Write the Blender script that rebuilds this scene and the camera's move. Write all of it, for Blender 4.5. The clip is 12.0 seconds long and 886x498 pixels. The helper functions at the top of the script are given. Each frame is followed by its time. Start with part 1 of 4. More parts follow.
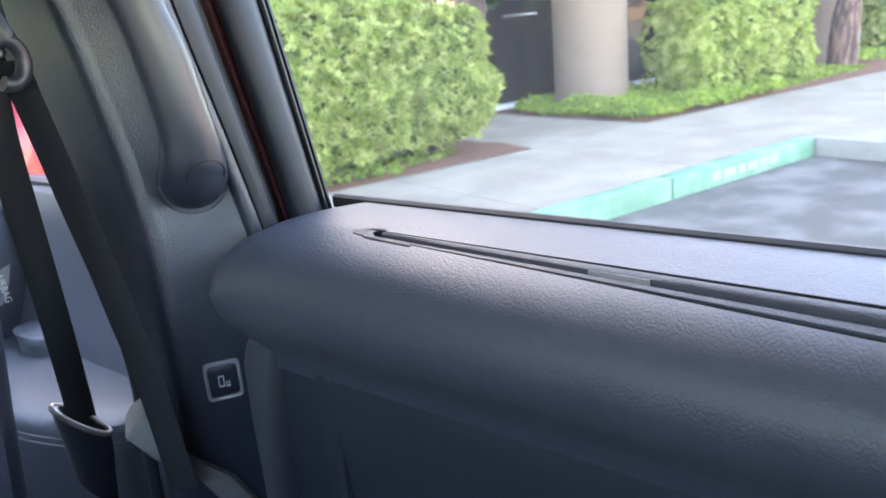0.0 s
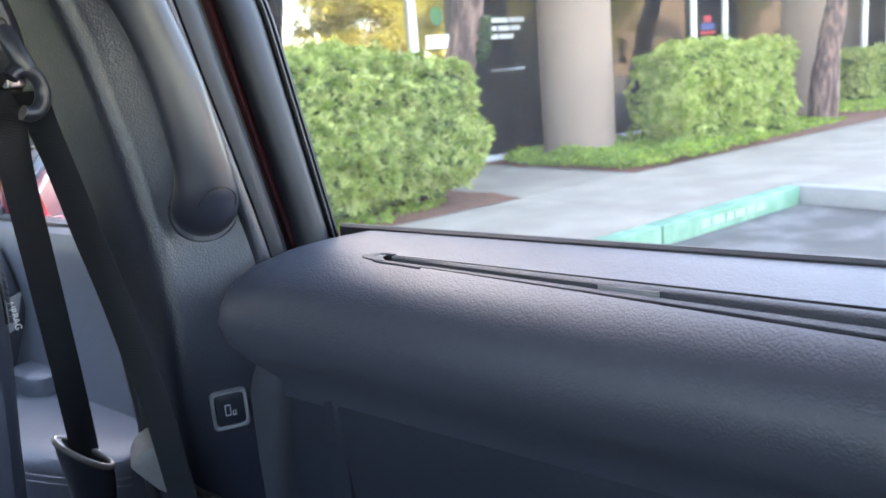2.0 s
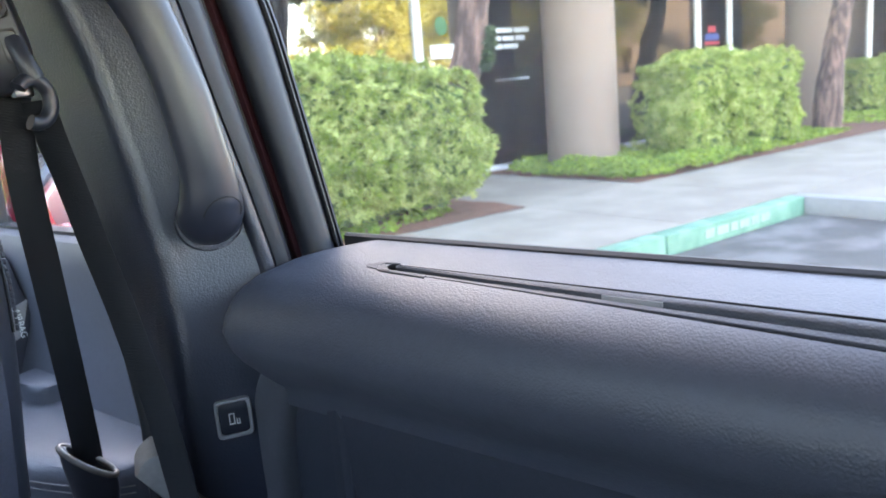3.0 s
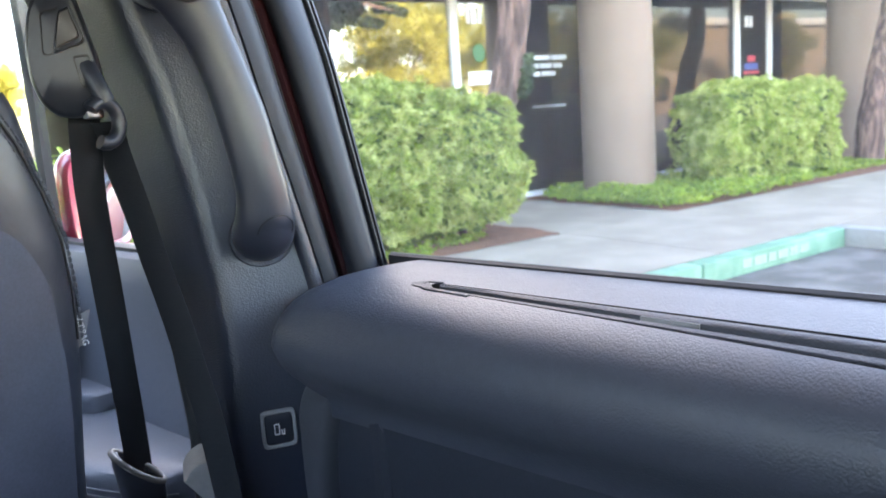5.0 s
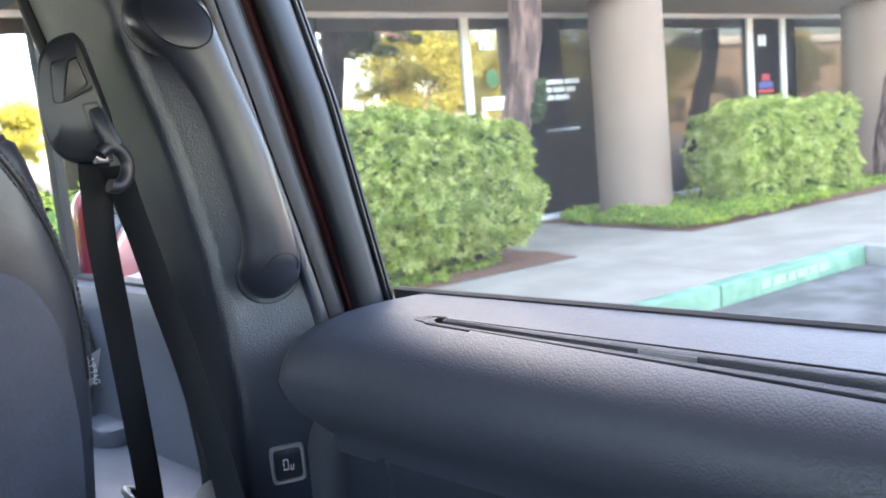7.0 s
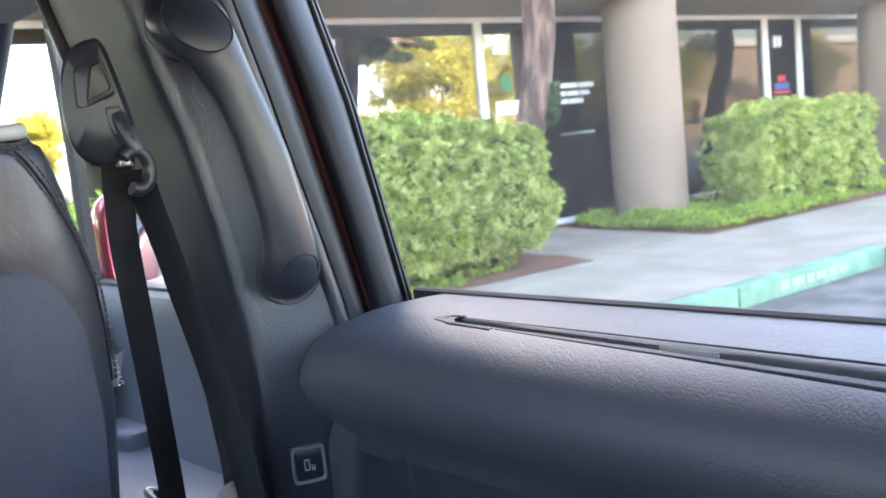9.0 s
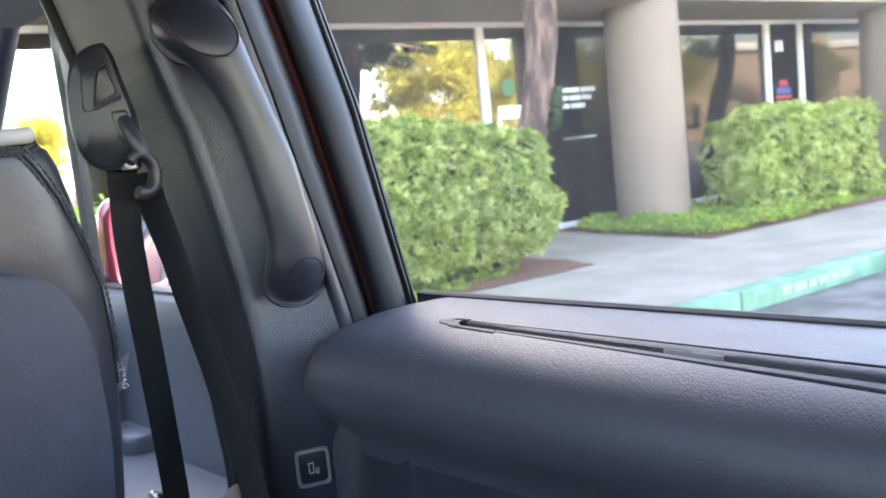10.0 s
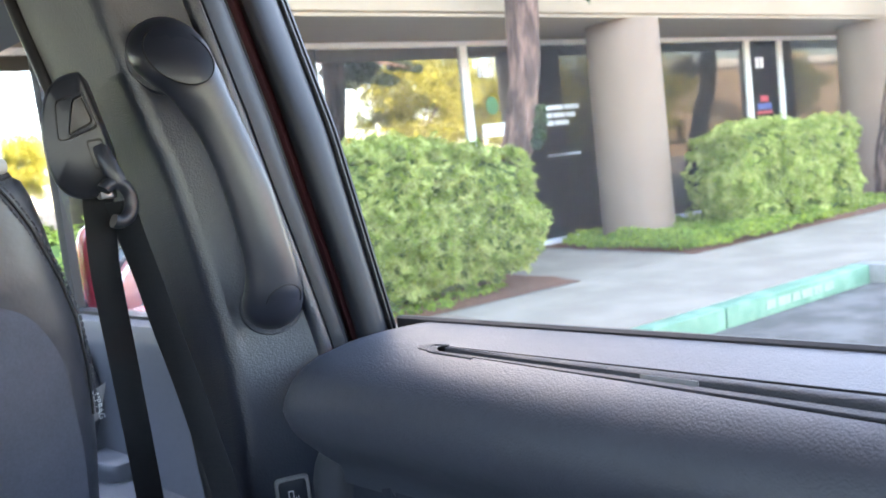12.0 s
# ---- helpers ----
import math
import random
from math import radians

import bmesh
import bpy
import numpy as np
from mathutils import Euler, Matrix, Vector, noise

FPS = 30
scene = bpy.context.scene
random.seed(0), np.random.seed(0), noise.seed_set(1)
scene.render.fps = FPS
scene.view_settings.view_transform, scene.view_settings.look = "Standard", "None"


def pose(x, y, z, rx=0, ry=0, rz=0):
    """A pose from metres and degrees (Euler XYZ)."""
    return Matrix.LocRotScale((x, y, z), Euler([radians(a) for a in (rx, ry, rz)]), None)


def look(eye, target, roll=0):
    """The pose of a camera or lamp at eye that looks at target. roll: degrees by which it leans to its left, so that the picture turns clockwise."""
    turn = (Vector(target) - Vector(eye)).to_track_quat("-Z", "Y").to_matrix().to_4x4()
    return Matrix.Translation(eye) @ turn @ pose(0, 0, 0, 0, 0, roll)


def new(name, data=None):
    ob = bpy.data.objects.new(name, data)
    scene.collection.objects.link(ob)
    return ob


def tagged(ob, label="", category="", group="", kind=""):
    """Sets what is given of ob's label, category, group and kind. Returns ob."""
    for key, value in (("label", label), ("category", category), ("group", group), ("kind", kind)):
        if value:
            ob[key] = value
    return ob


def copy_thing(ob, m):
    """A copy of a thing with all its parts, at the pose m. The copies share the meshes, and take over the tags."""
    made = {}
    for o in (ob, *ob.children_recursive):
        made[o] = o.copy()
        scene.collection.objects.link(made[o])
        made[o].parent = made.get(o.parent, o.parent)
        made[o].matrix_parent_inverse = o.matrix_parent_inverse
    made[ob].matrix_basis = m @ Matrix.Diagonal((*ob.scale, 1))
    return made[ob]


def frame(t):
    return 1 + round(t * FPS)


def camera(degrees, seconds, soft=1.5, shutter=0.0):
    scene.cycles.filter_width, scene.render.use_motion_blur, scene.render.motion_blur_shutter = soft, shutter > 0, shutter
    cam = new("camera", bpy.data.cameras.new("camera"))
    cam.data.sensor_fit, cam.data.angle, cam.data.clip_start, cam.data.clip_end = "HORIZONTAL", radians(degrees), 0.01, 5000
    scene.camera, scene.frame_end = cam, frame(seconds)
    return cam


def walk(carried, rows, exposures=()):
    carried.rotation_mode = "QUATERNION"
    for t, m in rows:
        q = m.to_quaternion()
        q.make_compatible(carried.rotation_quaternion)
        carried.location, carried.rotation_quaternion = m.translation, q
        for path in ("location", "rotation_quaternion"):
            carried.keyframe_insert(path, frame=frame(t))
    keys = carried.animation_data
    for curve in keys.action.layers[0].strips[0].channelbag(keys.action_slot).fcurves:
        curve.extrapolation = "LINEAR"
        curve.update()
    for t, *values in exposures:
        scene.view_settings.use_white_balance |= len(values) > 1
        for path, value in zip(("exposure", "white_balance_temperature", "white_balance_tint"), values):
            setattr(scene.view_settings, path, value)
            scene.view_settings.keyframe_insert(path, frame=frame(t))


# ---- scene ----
cam = camera(59.2, 12.0, soft=1.8)
PATH = [
    (0, (-0.113, -0.256, 1.33), (0.982, 1.319, 0.764), -5.1),
    (0.5, (-0.126, -0.251, 1.314), (1.024, 1.305, 0.808), -6.0),
    (1, (-0.129, -0.273, 1.323), (1.004, 1.303, 0.841), -6.0),
    (1.5, (-0.136, -0.275, 1.322), (1.007, 1.302, 0.868), -5.4),
    (2, (-0.15, -0.262, 1.302), (0.997, 1.317, 0.865), -5.1),
    (2.5, (-0.145, -0.262, 1.304), (1.005, 1.317, 0.878), -5.0),
    (4.5, (-0.189, -0.282, 1.3), (0.907, 1.35, 0.937), -4.4),
    (5, (-0.184, -0.287, 1.306), (0.902, 1.357, 0.961), -4.2),
    (5.5, (-0.179, -0.294, 1.309), (0.897, 1.361, 0.987), -4.4),
    (6, (-0.178, -0.3, 1.314), (0.891, 1.363, 1.009), -4.7),
    (6.5, (-0.172, -0.304, 1.315), (0.891, 1.365, 1.026), -5.2),
    (7, (-0.17, -0.308, 1.32), (0.885, 1.367, 1.04), -5.5),
    (7.5, (-0.178, -0.306, 1.311), (0.87, 1.376, 1.042), -5.8),
    (9.5, (-0.178, -0.309, 1.314), (0.845, 1.391, 1.054), -6.1),
    (10, (-0.183, -0.31, 1.313), (0.841, 1.39, 1.062), -6.1),
    (10.5, (-0.171, -0.316, 1.325), (0.859, 1.381, 1.085), -6.2),
    (11, (-0.17, -0.315, 1.323), (0.871, 1.377, 1.099), -6.3),
    (11.5, (-0.169, -0.317, 1.324), (0.881, 1.372, 1.108), -6.4),
    (12, (-0.171, -0.316, 1.323), (0.887, 1.368, 1.111), -6.6),
]
walk(cam, [(t, look(eye, target, roll)) for t, eye, target, roll in PATH], exposures=[(0, 4.85, 7350, 17), (1.5, 4.7, 7350, 17), (12, 4.7, 7350, 17)])
cam.data.dof.use_dof, cam.data.dof.focus_distance, cam.data.dof.aperture_fstop = True, 0.92, 8.5

# ---------------- light ----------------
world = bpy.data.worlds.new("sky")
scene.world = world
world.use_nodes = True
SUN_EL, SUN_AZ = 28.0, 14.0            # degrees; azimuth from +y towards +x
wn = world.node_tree
sky = wn.nodes.new("ShaderNodeTexSky")
sky.sky_type, sky.sun_disc = "NISHITA", False
sky.sun_elevation, sky.sun_rotation = radians(SUN_EL), radians(SUN_AZ)
wn.nodes["Background"].inputs[1].default_value = 0.15
wn.links.new(sky.outputs[0], wn.nodes["Background"].inputs[0])
sd = bpy.data.lights.new("sun", "SUN")
sd.energy, sd.angle, sd.color = 4.0, radians(0.6), (1.0, 0.93, 0.82)
sun = new("sun", sd)
el, az = radians(SUN_EL), radians(SUN_AZ)
sun.matrix_world = look((math.sin(az) * math.cos(el) * 60, math.cos(az) * math.cos(el) * 60, math.sin(el) * 60), (0, 0, 0))

# ---------------- materials ----------------


def material(name, color, rough=0.5, metal=0.0, var=0.12, scale=6.0, fine=60.0, bump=0.0, bump_scale=80.0, kind="noise", spec=0.5,
             per_piece=0.0, dist=0.002, coat=0.0, tint=None):
    """A surface with variation at two scales and fine relief; scales are per metre."""
    m = bpy.data.materials.new(name)
    m.use_nodes = True
    nt = m.node_tree
    b = nt.nodes["Principled BSDF"]
    tc = nt.nodes.new("ShaderNodeTexCoord")
    geo = nt.nodes.new("ShaderNodeNewGeometry")
    n1 = nt.nodes.new("ShaderNodeTexNoise")
    n1.inputs["Scale"].default_value, n1.inputs["Detail"].default_value = scale, 5
    n2 = nt.nodes.new("ShaderNodeTexNoise")
    n2.inputs["Scale"].default_value, n2.inputs["Detail"].default_value = fine, 3
    for n in (n1, n2):
        nt.links.new(geo.outputs["Position"], n.inputs["Vector"])
    add = nt.nodes.new("ShaderNodeMath")
    add.operation = "ADD"
    nt.links.new(n1.outputs[0], add.inputs[0])
    nt.links.new(n2.outputs[0], add.inputs[1])
    mp = nt.nodes.new("ShaderNodeMapRange")
    mp.inputs[1].default_value, mp.inputs[2].default_value = 0.6, 1.4
    mp.inputs[3].default_value, mp.inputs[4].default_value = 1 - var, 1 + var
    nt.links.new(add.outputs[0], mp.inputs[0])
    value = mp.outputs[0]
    if per_piece:
        info = nt.nodes.new("ShaderNodeObjectInfo")
        rnd = nt.nodes.new("ShaderNodeMath")
        rnd.operation = "ADD"
        nt.links.new(info.outputs["Random"], rnd.inputs[0])
        nt.links.new(geo.outputs["Random Per Island"], rnd.inputs[1])
        m2 = nt.nodes.new("ShaderNodeMapRange")
        m2.inputs[1].default_value, m2.inputs[2].default_value = 0.0, 2.0
        m2.inputs[3].default_value, m2.inputs[4].default_value = 1 - per_piece, 1 + per_piece
        nt.links.new(rnd.outputs[0], m2.inputs[0])
        mul = nt.nodes.new("ShaderNodeMath")
        mul.operation = "MULTIPLY"
        nt.links.new(value, mul.inputs[0])
        nt.links.new(m2.outputs[0], mul.inputs[1])
        value = mul.outputs[0]
    mix = nt.nodes.new("ShaderNodeVectorMath")
    mix.operation = "SCALE"
    base = color
    if tint:
        cm = nt.nodes.new("ShaderNodeMix")
        cm.data_type = "RGBA"
        cm.inputs[6].default_value, cm.inputs[7].default_value = (*color, 1), (*tint, 1)
        ramp = nt.nodes.new("ShaderNodeMapRange")
        ramp.inputs[1].default_value, ramp.inputs[2].default_value = 0.42, 0.62
        nt.links.new(n1.outputs[0], ramp.inputs[0])
        nt.links.new(ramp.outputs[0], cm.inputs[0])
        nt.links.new(cm.outputs[2], mix.inputs[0])
    else:
        mix.inputs[0].default_value = color
    nt.links.new(value, mix.inputs["Scale"])
    nt.links.new(mix.outputs[0], b.inputs["Base Color"])
    b.inputs["Roughness"].default_value, b.inputs["Metallic"].default_value = rough, metal
    b.inputs["Specular IOR Level"].default_value = spec
    b.inputs["Coat Weight"].default_value = coat
    if bump:
        if kind == "cells":
            tex = nt.nodes.new("ShaderNodeTexVoronoi")
            tex.feature = "F1"
            tex.inputs["Scale"].default_value = bump_scale
            wob = nt.nodes.new("ShaderNodeTexNoise")
            wob.inputs["Scale"].default_value = bump_scale * 0.6
            nt.links.new(geo.outputs["Position"], wob.inputs["Vector"])
            ma = nt.nodes.new("ShaderNodeMixRGB")
            ma.blend_type = "LINEAR_LIGHT"
            ma.inputs[0].default_value = 0.0012
            nt.links.new(geo.outputs["Position"], ma.inputs[1])
            nt.links.new(wob.outputs["Color"], ma.inputs[2])
            nt.links.new(ma.outputs[0], tex.inputs["Vector"])
        elif kind == "weave":
            tex = nt.nodes.new("ShaderNodeTexWave")
            tex.bands_direction = "Z"
            tex.inputs["Scale"].default_value = bump_scale
            tex.inputs["Distortion"].default_value = 0.6
            nt.links.new(geo.outputs["Position"], tex.inputs["Vector"])
        else:
            tex = nt.nodes.new("ShaderNodeTexNoise")
            tex.inputs["Scale"].default_value, tex.inputs["Detail"].default_value = bump_scale, 4
            nt.links.new(geo.outputs["Position"], tex.inputs["Vector"])
        bp = nt.nodes.new("ShaderNodeBump")
        bp.invert = kind == "cells"
        bp.inputs["Strength"].default_value, bp.inputs["Distance"].default_value = bump, dist
        nt.links.new(tex.outputs[0], bp.inputs["Height"])
        nt.links.new(bp.outputs[0], b.inputs["Normal"])
    return m


def leaf_material(name, color, other, through_light=0.35):
    m = material(name, color, 0.5, var=0.25, scale=8.0, fine=25, per_piece=0.45, spec=0.4, tint=other)
    nt = m.node_tree
    b, out = nt.nodes["Principled BSDF"], nt.nodes["Material Output"]
    tr = nt.nodes.new("ShaderNodeBsdfTranslucent")
    src = b.inputs["Base Color"].links[0].from_socket
    nt.links.new(src, tr.inputs[0])
    mx = nt.nodes.new("ShaderNodeMixShader")
    mx.inputs[0].default_value = through_light
    nt.links.new(b.outputs[0], mx.inputs[1])
    nt.links.new(tr.outputs[0], mx.inputs[2])
    nt.links.new(mx.outputs[0], out.inputs[0])
    return m


def pane_material(name, tint, gloss, rough=0.0, veil=0.0):
    """Flat sheet glass: light passes straight, part of it is mirrored."""
    m = bpy.data.materials.new(name)
    m.use_nodes = True
    nt = m.node_tree
    nt.nodes.remove(nt.nodes["Principled BSDF"])
    t, g, mx = (nt.nodes.new("ShaderNodeBsdf" + k) for k in ("Transparent", "Glossy", "Transparent"))
    nt.nodes.remove(mx)
    mx = nt.nodes.new("ShaderNodeMixShader")
    t.inputs[0].default_value = (*tint, 1)
    g.inputs["Roughness"].default_value = rough
    mx.inputs[0].default_value = gloss
    nt.links.new(t.outputs[0], mx.inputs[1])
    nt.links.new(g.outputs[0], mx.inputs[2])
    last = mx
    # pale translucent share lifts the darks behind the pane, painting haze
    if veil:
        d = nt.nodes.new("ShaderNodeBsdfTranslucent")
        d.inputs[0].default_value = (0.9, 0.9, 0.88, 1)
        last = nt.nodes.new("ShaderNodeMixShader")
        sp = nt.nodes.new("ShaderNodeTexNoise")
        sp.inputs["Scale"].default_value, sp.inputs["Detail"].default_value = 5.0, 6
        geo = nt.nodes.new("ShaderNodeNewGeometry")
        mr = nt.nodes.new("ShaderNodeMapRange")
        mr.inputs[1].default_value, mr.inputs[2].default_value = 0.3, 0.7
        mr.inputs[3].default_value, mr.inputs[4].default_value = veil * 0.75, veil * 1.25
        nt.links.new(geo.outputs["Position"], sp.inputs["Vector"])
        nt.links.new(sp.outputs[0], mr.inputs[0])
        nt.links.new(mr.outputs[0], last.inputs[0])
        nt.links.new(mx.outputs[0], last.inputs[1])
        nt.links.new(d.outputs[0], last.inputs[2])
    nt.links.new(last.outputs[0], nt.nodes["Material Output"].inputs[0])
    return m


LEATHER = material("grained_black_vinyl", (0.072, 0.079, 0.101), 0.47, var=0.10, scale=5, fine=90, bump=0.30, bump_scale=370, kind="cells", dist=0.0014, spec=0.75)
SHELF = material("grained_dark_vinyl", (0.050, 0.054, 0.066), 0.5, var=0.10, scale=5, fine=90, bump=0.4, bump_scale=330, kind="cells", dist=0.0012, spec=0.5)
PLASTIC = material("grained_dark_plastic", (0.020, 0.024, 0.040), 0.36, var=0.10, scale=5, fine=120, bump=0.32, bump_scale=350, kind="cells", dist=0.0014, spec=1.0)
SMOOTH = material("smooth_dark_plastic", (0.046, 0.047, 0.057), 0.34, var=0.08, scale=9, fine=150, bump=0.05, bump_scale=400, dist=0.0005)
FRAMETRIM = material("satin_charcoal_trim", (0.020, 0.022, 0.029), 0.46, var=0.08, scale=9, fine=150, spec=0.35)
LOWERPANEL = material("dark_lower_door_vinyl", (0.042, 0.046, 0.060), 0.48, var=0.10, scale=4, fine=120, bump=0.2, bump_scale=320, kind="cells", dist=0.001, spec=0.5)
# body red darkened for the jamb: the door gap's shade is in the colour
JAMBRED = material("shaded_red_jamb_paint", (0.034, 0.008, 0.010), 0.5, var=0.08, scale=6, fine=200, spec=0.3)
SEALGREY = material("dark_grey_door_seal", (0.032, 0.034, 0.040), 0.5, var=0.10, scale=9, fine=150, bump=0.1, bump_scale=300, dist=0.0006, spec=0.35)
EDGEGREY = material("charcoal_edge_trim", (0.085, 0.088, 0.100), 0.5, var=0.08, scale=6, fine=150, bump=0.15, bump_scale=320, kind="cells", dist=0.001)
HANDLE = material("satin_black_handle_plastic", (0.022, 0.025, 0.038), 0.36, var=0.08, scale=9, fine=220, bump=0.12, bump_scale=900, dist=0.0004, spec=0.8)
SATIN = material("satin_black_plastic", (0.026, 0.029, 0.039), 0.32, var=0.10, scale=8, fine=150)
DARK = material("matt_black_plastic", (0.012, 0.012, 0.014), 0.6, var=0.1, scale=8, fine=120)
RUBBER = material("black_rubber", (0.020, 0.020, 0.022), 0.5, var=0.15, scale=10, fine=160, bump=0.1, bump_scale=300, dist=0.0006)
TAGGREY = material("grey_label_cloth", (0.22, 0.22, 0.24), 0.8, var=0.08, scale=20, fine=200)
GREYTRIM = material("grey_satin_plastic", (0.30, 0.30, 0.30), 0.4, var=0.06, scale=10, fine=120)
LIGHTTRIM = material("light_grey_piping", (0.45, 0.45, 0.46), 0.5, var=0.06, scale=10, fine=120)
BUTTONGREY = material("dark_grey_button_plastic", (0.085, 0.080, 0.078), 0.4, var=0.08, scale=10, fine=120)
# pale colour of the belt tongue's rim paints a highlight there
RIMGLINT = material("painted_rim_glint", (0.30, 0.28, 0.25), 0.25, 0.3, var=0.2, scale=30, fine=150)
PALEPLASTIC = material("worn_grey_plastic", (0.22, 0.21, 0.20), 0.45, var=0.12, scale=10, fine=120, bump=0.2, bump_scale=300, dist=0.0008)
DOORGREY = material("mid_grey_door_vinyl", (0.105, 0.11, 0.125), 0.42, var=0.10, scale=4, fine=90, bump=0.3, bump_scale=300, kind="cells", dist=0.001)
SEATLEATHER = material("smooth_black_leather", (0.034, 0.036, 0.048), 0.38, var=0.15, scale=6, fine=70, bump=0.2, bump_scale=120, dist=0.002, spec=0.7)
THREAD = material("charcoal_thread", (0.055, 0.058, 0.070), 0.6, var=0.1, scale=20, fine=300)
SEATSHELL = material("dark_seat_fabric", (0.056, 0.058, 0.078), 0.75, var=0.22, scale=16, fine=260, bump=0.3, bump_scale=700, dist=0.0006)
WEB = material("woven_seat_belt", (0.016, 0.017, 0.021), 0.6, var=0.12, scale=12, fine=300, bump=0.8, bump_scale=170, kind="weave", dist=0.0008)
METAL = material("brushed_steel", (0.55, 0.55, 0.56), 0.28, 1.0, var=0.08, scale=20, fine=200)
REDPAINT = material("dark_red_car_paint", (0.20, 0.014, 0.014), 0.38, 0.0, var=0.06, scale=5, fine=300, coat=0.3)
# body red made paler and pinker: glare on the mirror housing, as colour
MIRRORRED = material("glare_lightened_red_paint", (0.40, 0.03, 0.06), 0.12, 0.0, var=0.05, scale=5, fine=300, coat=1.0)
WHITEPRINT = material("white_print", (0.75, 0.75, 0.75), 0.6, var=0.05, scale=20, fine=200)
HEADLINER = material("grey_headliner_cloth", (0.12, 0.12, 0.12), 0.9, var=0.06, scale=6, fine=300, bump=0.2, bump_scale=600, dist=0.0006)
CARPET = material("dark_carpet", (0.03, 0.03, 0.032), 0.95, var=0.2, scale=9, fine=300, bump=0.5, bump_scale=500, dist=0.002)
CARGLASS = pane_material("clear_car_glass", (0.93, 0.95, 0.95), 0.05)
CARTINT = pane_material("lightly_tinted_car_glass", (0.88, 0.90, 0.90), 0.08)
# tints of these unseen panes are chosen to shape light in the cabin
REARTINT = pane_material("lightly_tinted_rear_glass", (0.92, 0.93, 0.94), 0.05)
LEFTPANE = pane_material("unseen_left_pane_glass", (0.62, 0.63, 0.65), 0.08)
FRONTTINT = pane_material("half_tinted_glass", (0.35, 0.36, 0.38), 0.08)
# tint dims the view outside against the cabin; small pale haze added
SIDEGLASS = pane_material("tinted_side_glass", (0.60, 0.605, 0.595), 0.012, veil=0.02)
MIRROR = material("mirror_glass", (0.85, 0.87, 0.9), 0.02, 1.0, var=0.01)

ASPHALT = material("worn_grey_asphalt", (0.092, 0.082, 0.073), 0.85, var=0.3, scale=2.6, fine=60, bump=0.5, bump_scale=160, dist=0.005, tint=(0.150, 0.136, 0.122))
CONCRETE = material("pale_concrete", (0.282, 0.234, 0.178), 0.85, var=0.14, scale=2.2, fine=70, bump=0.25, bump_scale=120, dist=0.002, per_piece=0.08, tint=(0.315, 0.265, 0.205))
KERBGREEN = material("worn_green_kerb_paint", (0.125, 0.27, 0.175), 0.65, var=0.18, scale=5, fine=60, bump=0.3, bump_scale=90, dist=0.003, tint=(0.18, 0.33, 0.225))
KERBWHITE = material("white_kerb_paint", (0.30, 0.36, 0.29), 0.7, var=0.35, scale=18, fine=60)
KERBGREY = material("bare_concrete_kerb", (0.30, 0.285, 0.26), 0.85, var=0.22, scale=4, fine=80, bump=0.3, bump_scale=100, dist=0.003)
STUCCO = material("beige_stucco", (0.335, 0.255, 0.178), 0.9, var=0.07, scale=1.5, fine=160, bump=0.4, bump_scale=240, dist=0.003)
COLUMN = material("tan_plaster_column", (0.235, 0.168, 0.125), 0.85, var=0.10, scale=2.2, fine=160, bump=0.35, bump_scale=240, dist=0.003)
FRAMEWHITE = material("cream_window_frame", (0.72, 0.70, 0.66), 0.45, var=0.05, scale=5, fine=60)
FRAMEDARK = material("dark_bronze_frame", (0.03, 0.028, 0.026), 0.4, var=0.1, scale=6, fine=80)
SHOPGLASS = pane_material("reflective_shop_glass", (0.30, 0.31, 0.31), 0.34)
DIMGLASS = pane_material("dim_shop_glass", (0.20, 0.20, 0.20), 0.05)
DARKGLASS = pane_material("dark_tinted_shop_glass", (0.10, 0.11, 0.11), 0.045)
# dimness of the room behind the glass is put into this colour
ROOMDARK = material("shade_dark_office_interior", (0.05, 0.05, 0.055), 0.9, var=0.2, scale=1.5, fine=30)
BARK = material("flaky_red_brown_bark", (0.085, 0.050, 0.040), 0.95, var=0.45, scale=9, fine=45, bump=1.0, bump_scale=22, dist=0.03, tint=(0.19, 0.112, 0.088))
for nd in BARK.node_tree.nodes:
    if nd.type == "TEX_NOISE":       # plates run up the trunk
        link = nd.inputs["Vector"].links[0]
        vm = BARK.node_tree.nodes.new("ShaderNodeVectorMath")
        vm.operation = "MULTIPLY"
        vm.inputs[1].default_value = (1.6, 1.6, 0.35)
        BARK.node_tree.links.new(link.from_socket, vm.inputs[0])
        BARK.node_tree.links.new(vm.outputs[0], nd.inputs["Vector"])
SOIL = material("brown_bark_mulch", (0.20, 0.088, 0.050), 0.95, var=0.4, scale=12, fine=90, bump=1.0, bump_scale=60, dist=0.015)
HEDGELEAF = leaf_material("hedge_leaf", (0.28, 0.37, 0.055), (0.60, 0.64, 0.20), 0.4)
# shade between the leaves is put into this dark core colour
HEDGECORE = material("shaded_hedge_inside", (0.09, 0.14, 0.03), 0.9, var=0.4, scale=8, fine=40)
COVERLEAF = leaf_material("ground_cover_leaf", (0.20, 0.31, 0.035), (0.36, 0.45, 0.06))
GOLDLEAF = leaf_material("yellow_green_tree_leaf", (0.30, 0.30, 0.04), (0.40, 0.37, 0.07))
PINELEAF = leaf_material("dark_pine_needles", (0.03, 0.055, 0.02), (0.05, 0.08, 0.03), 0.15)
SIGNRED = material("red_printed_sign", (0.45, 0.04, 0.05), 0.5, var=0.05, scale=30, fine=90)
SIGNBLUE = material("blue_printed_sign", (0.05, 0.08, 0.25), 0.5, var=0.05, scale=30, fine=90)
SIGNGREEN = material("green_printed_sign", (0.03, 0.16, 0.06), 0.5, var=0.05, scale=30, fine=90)
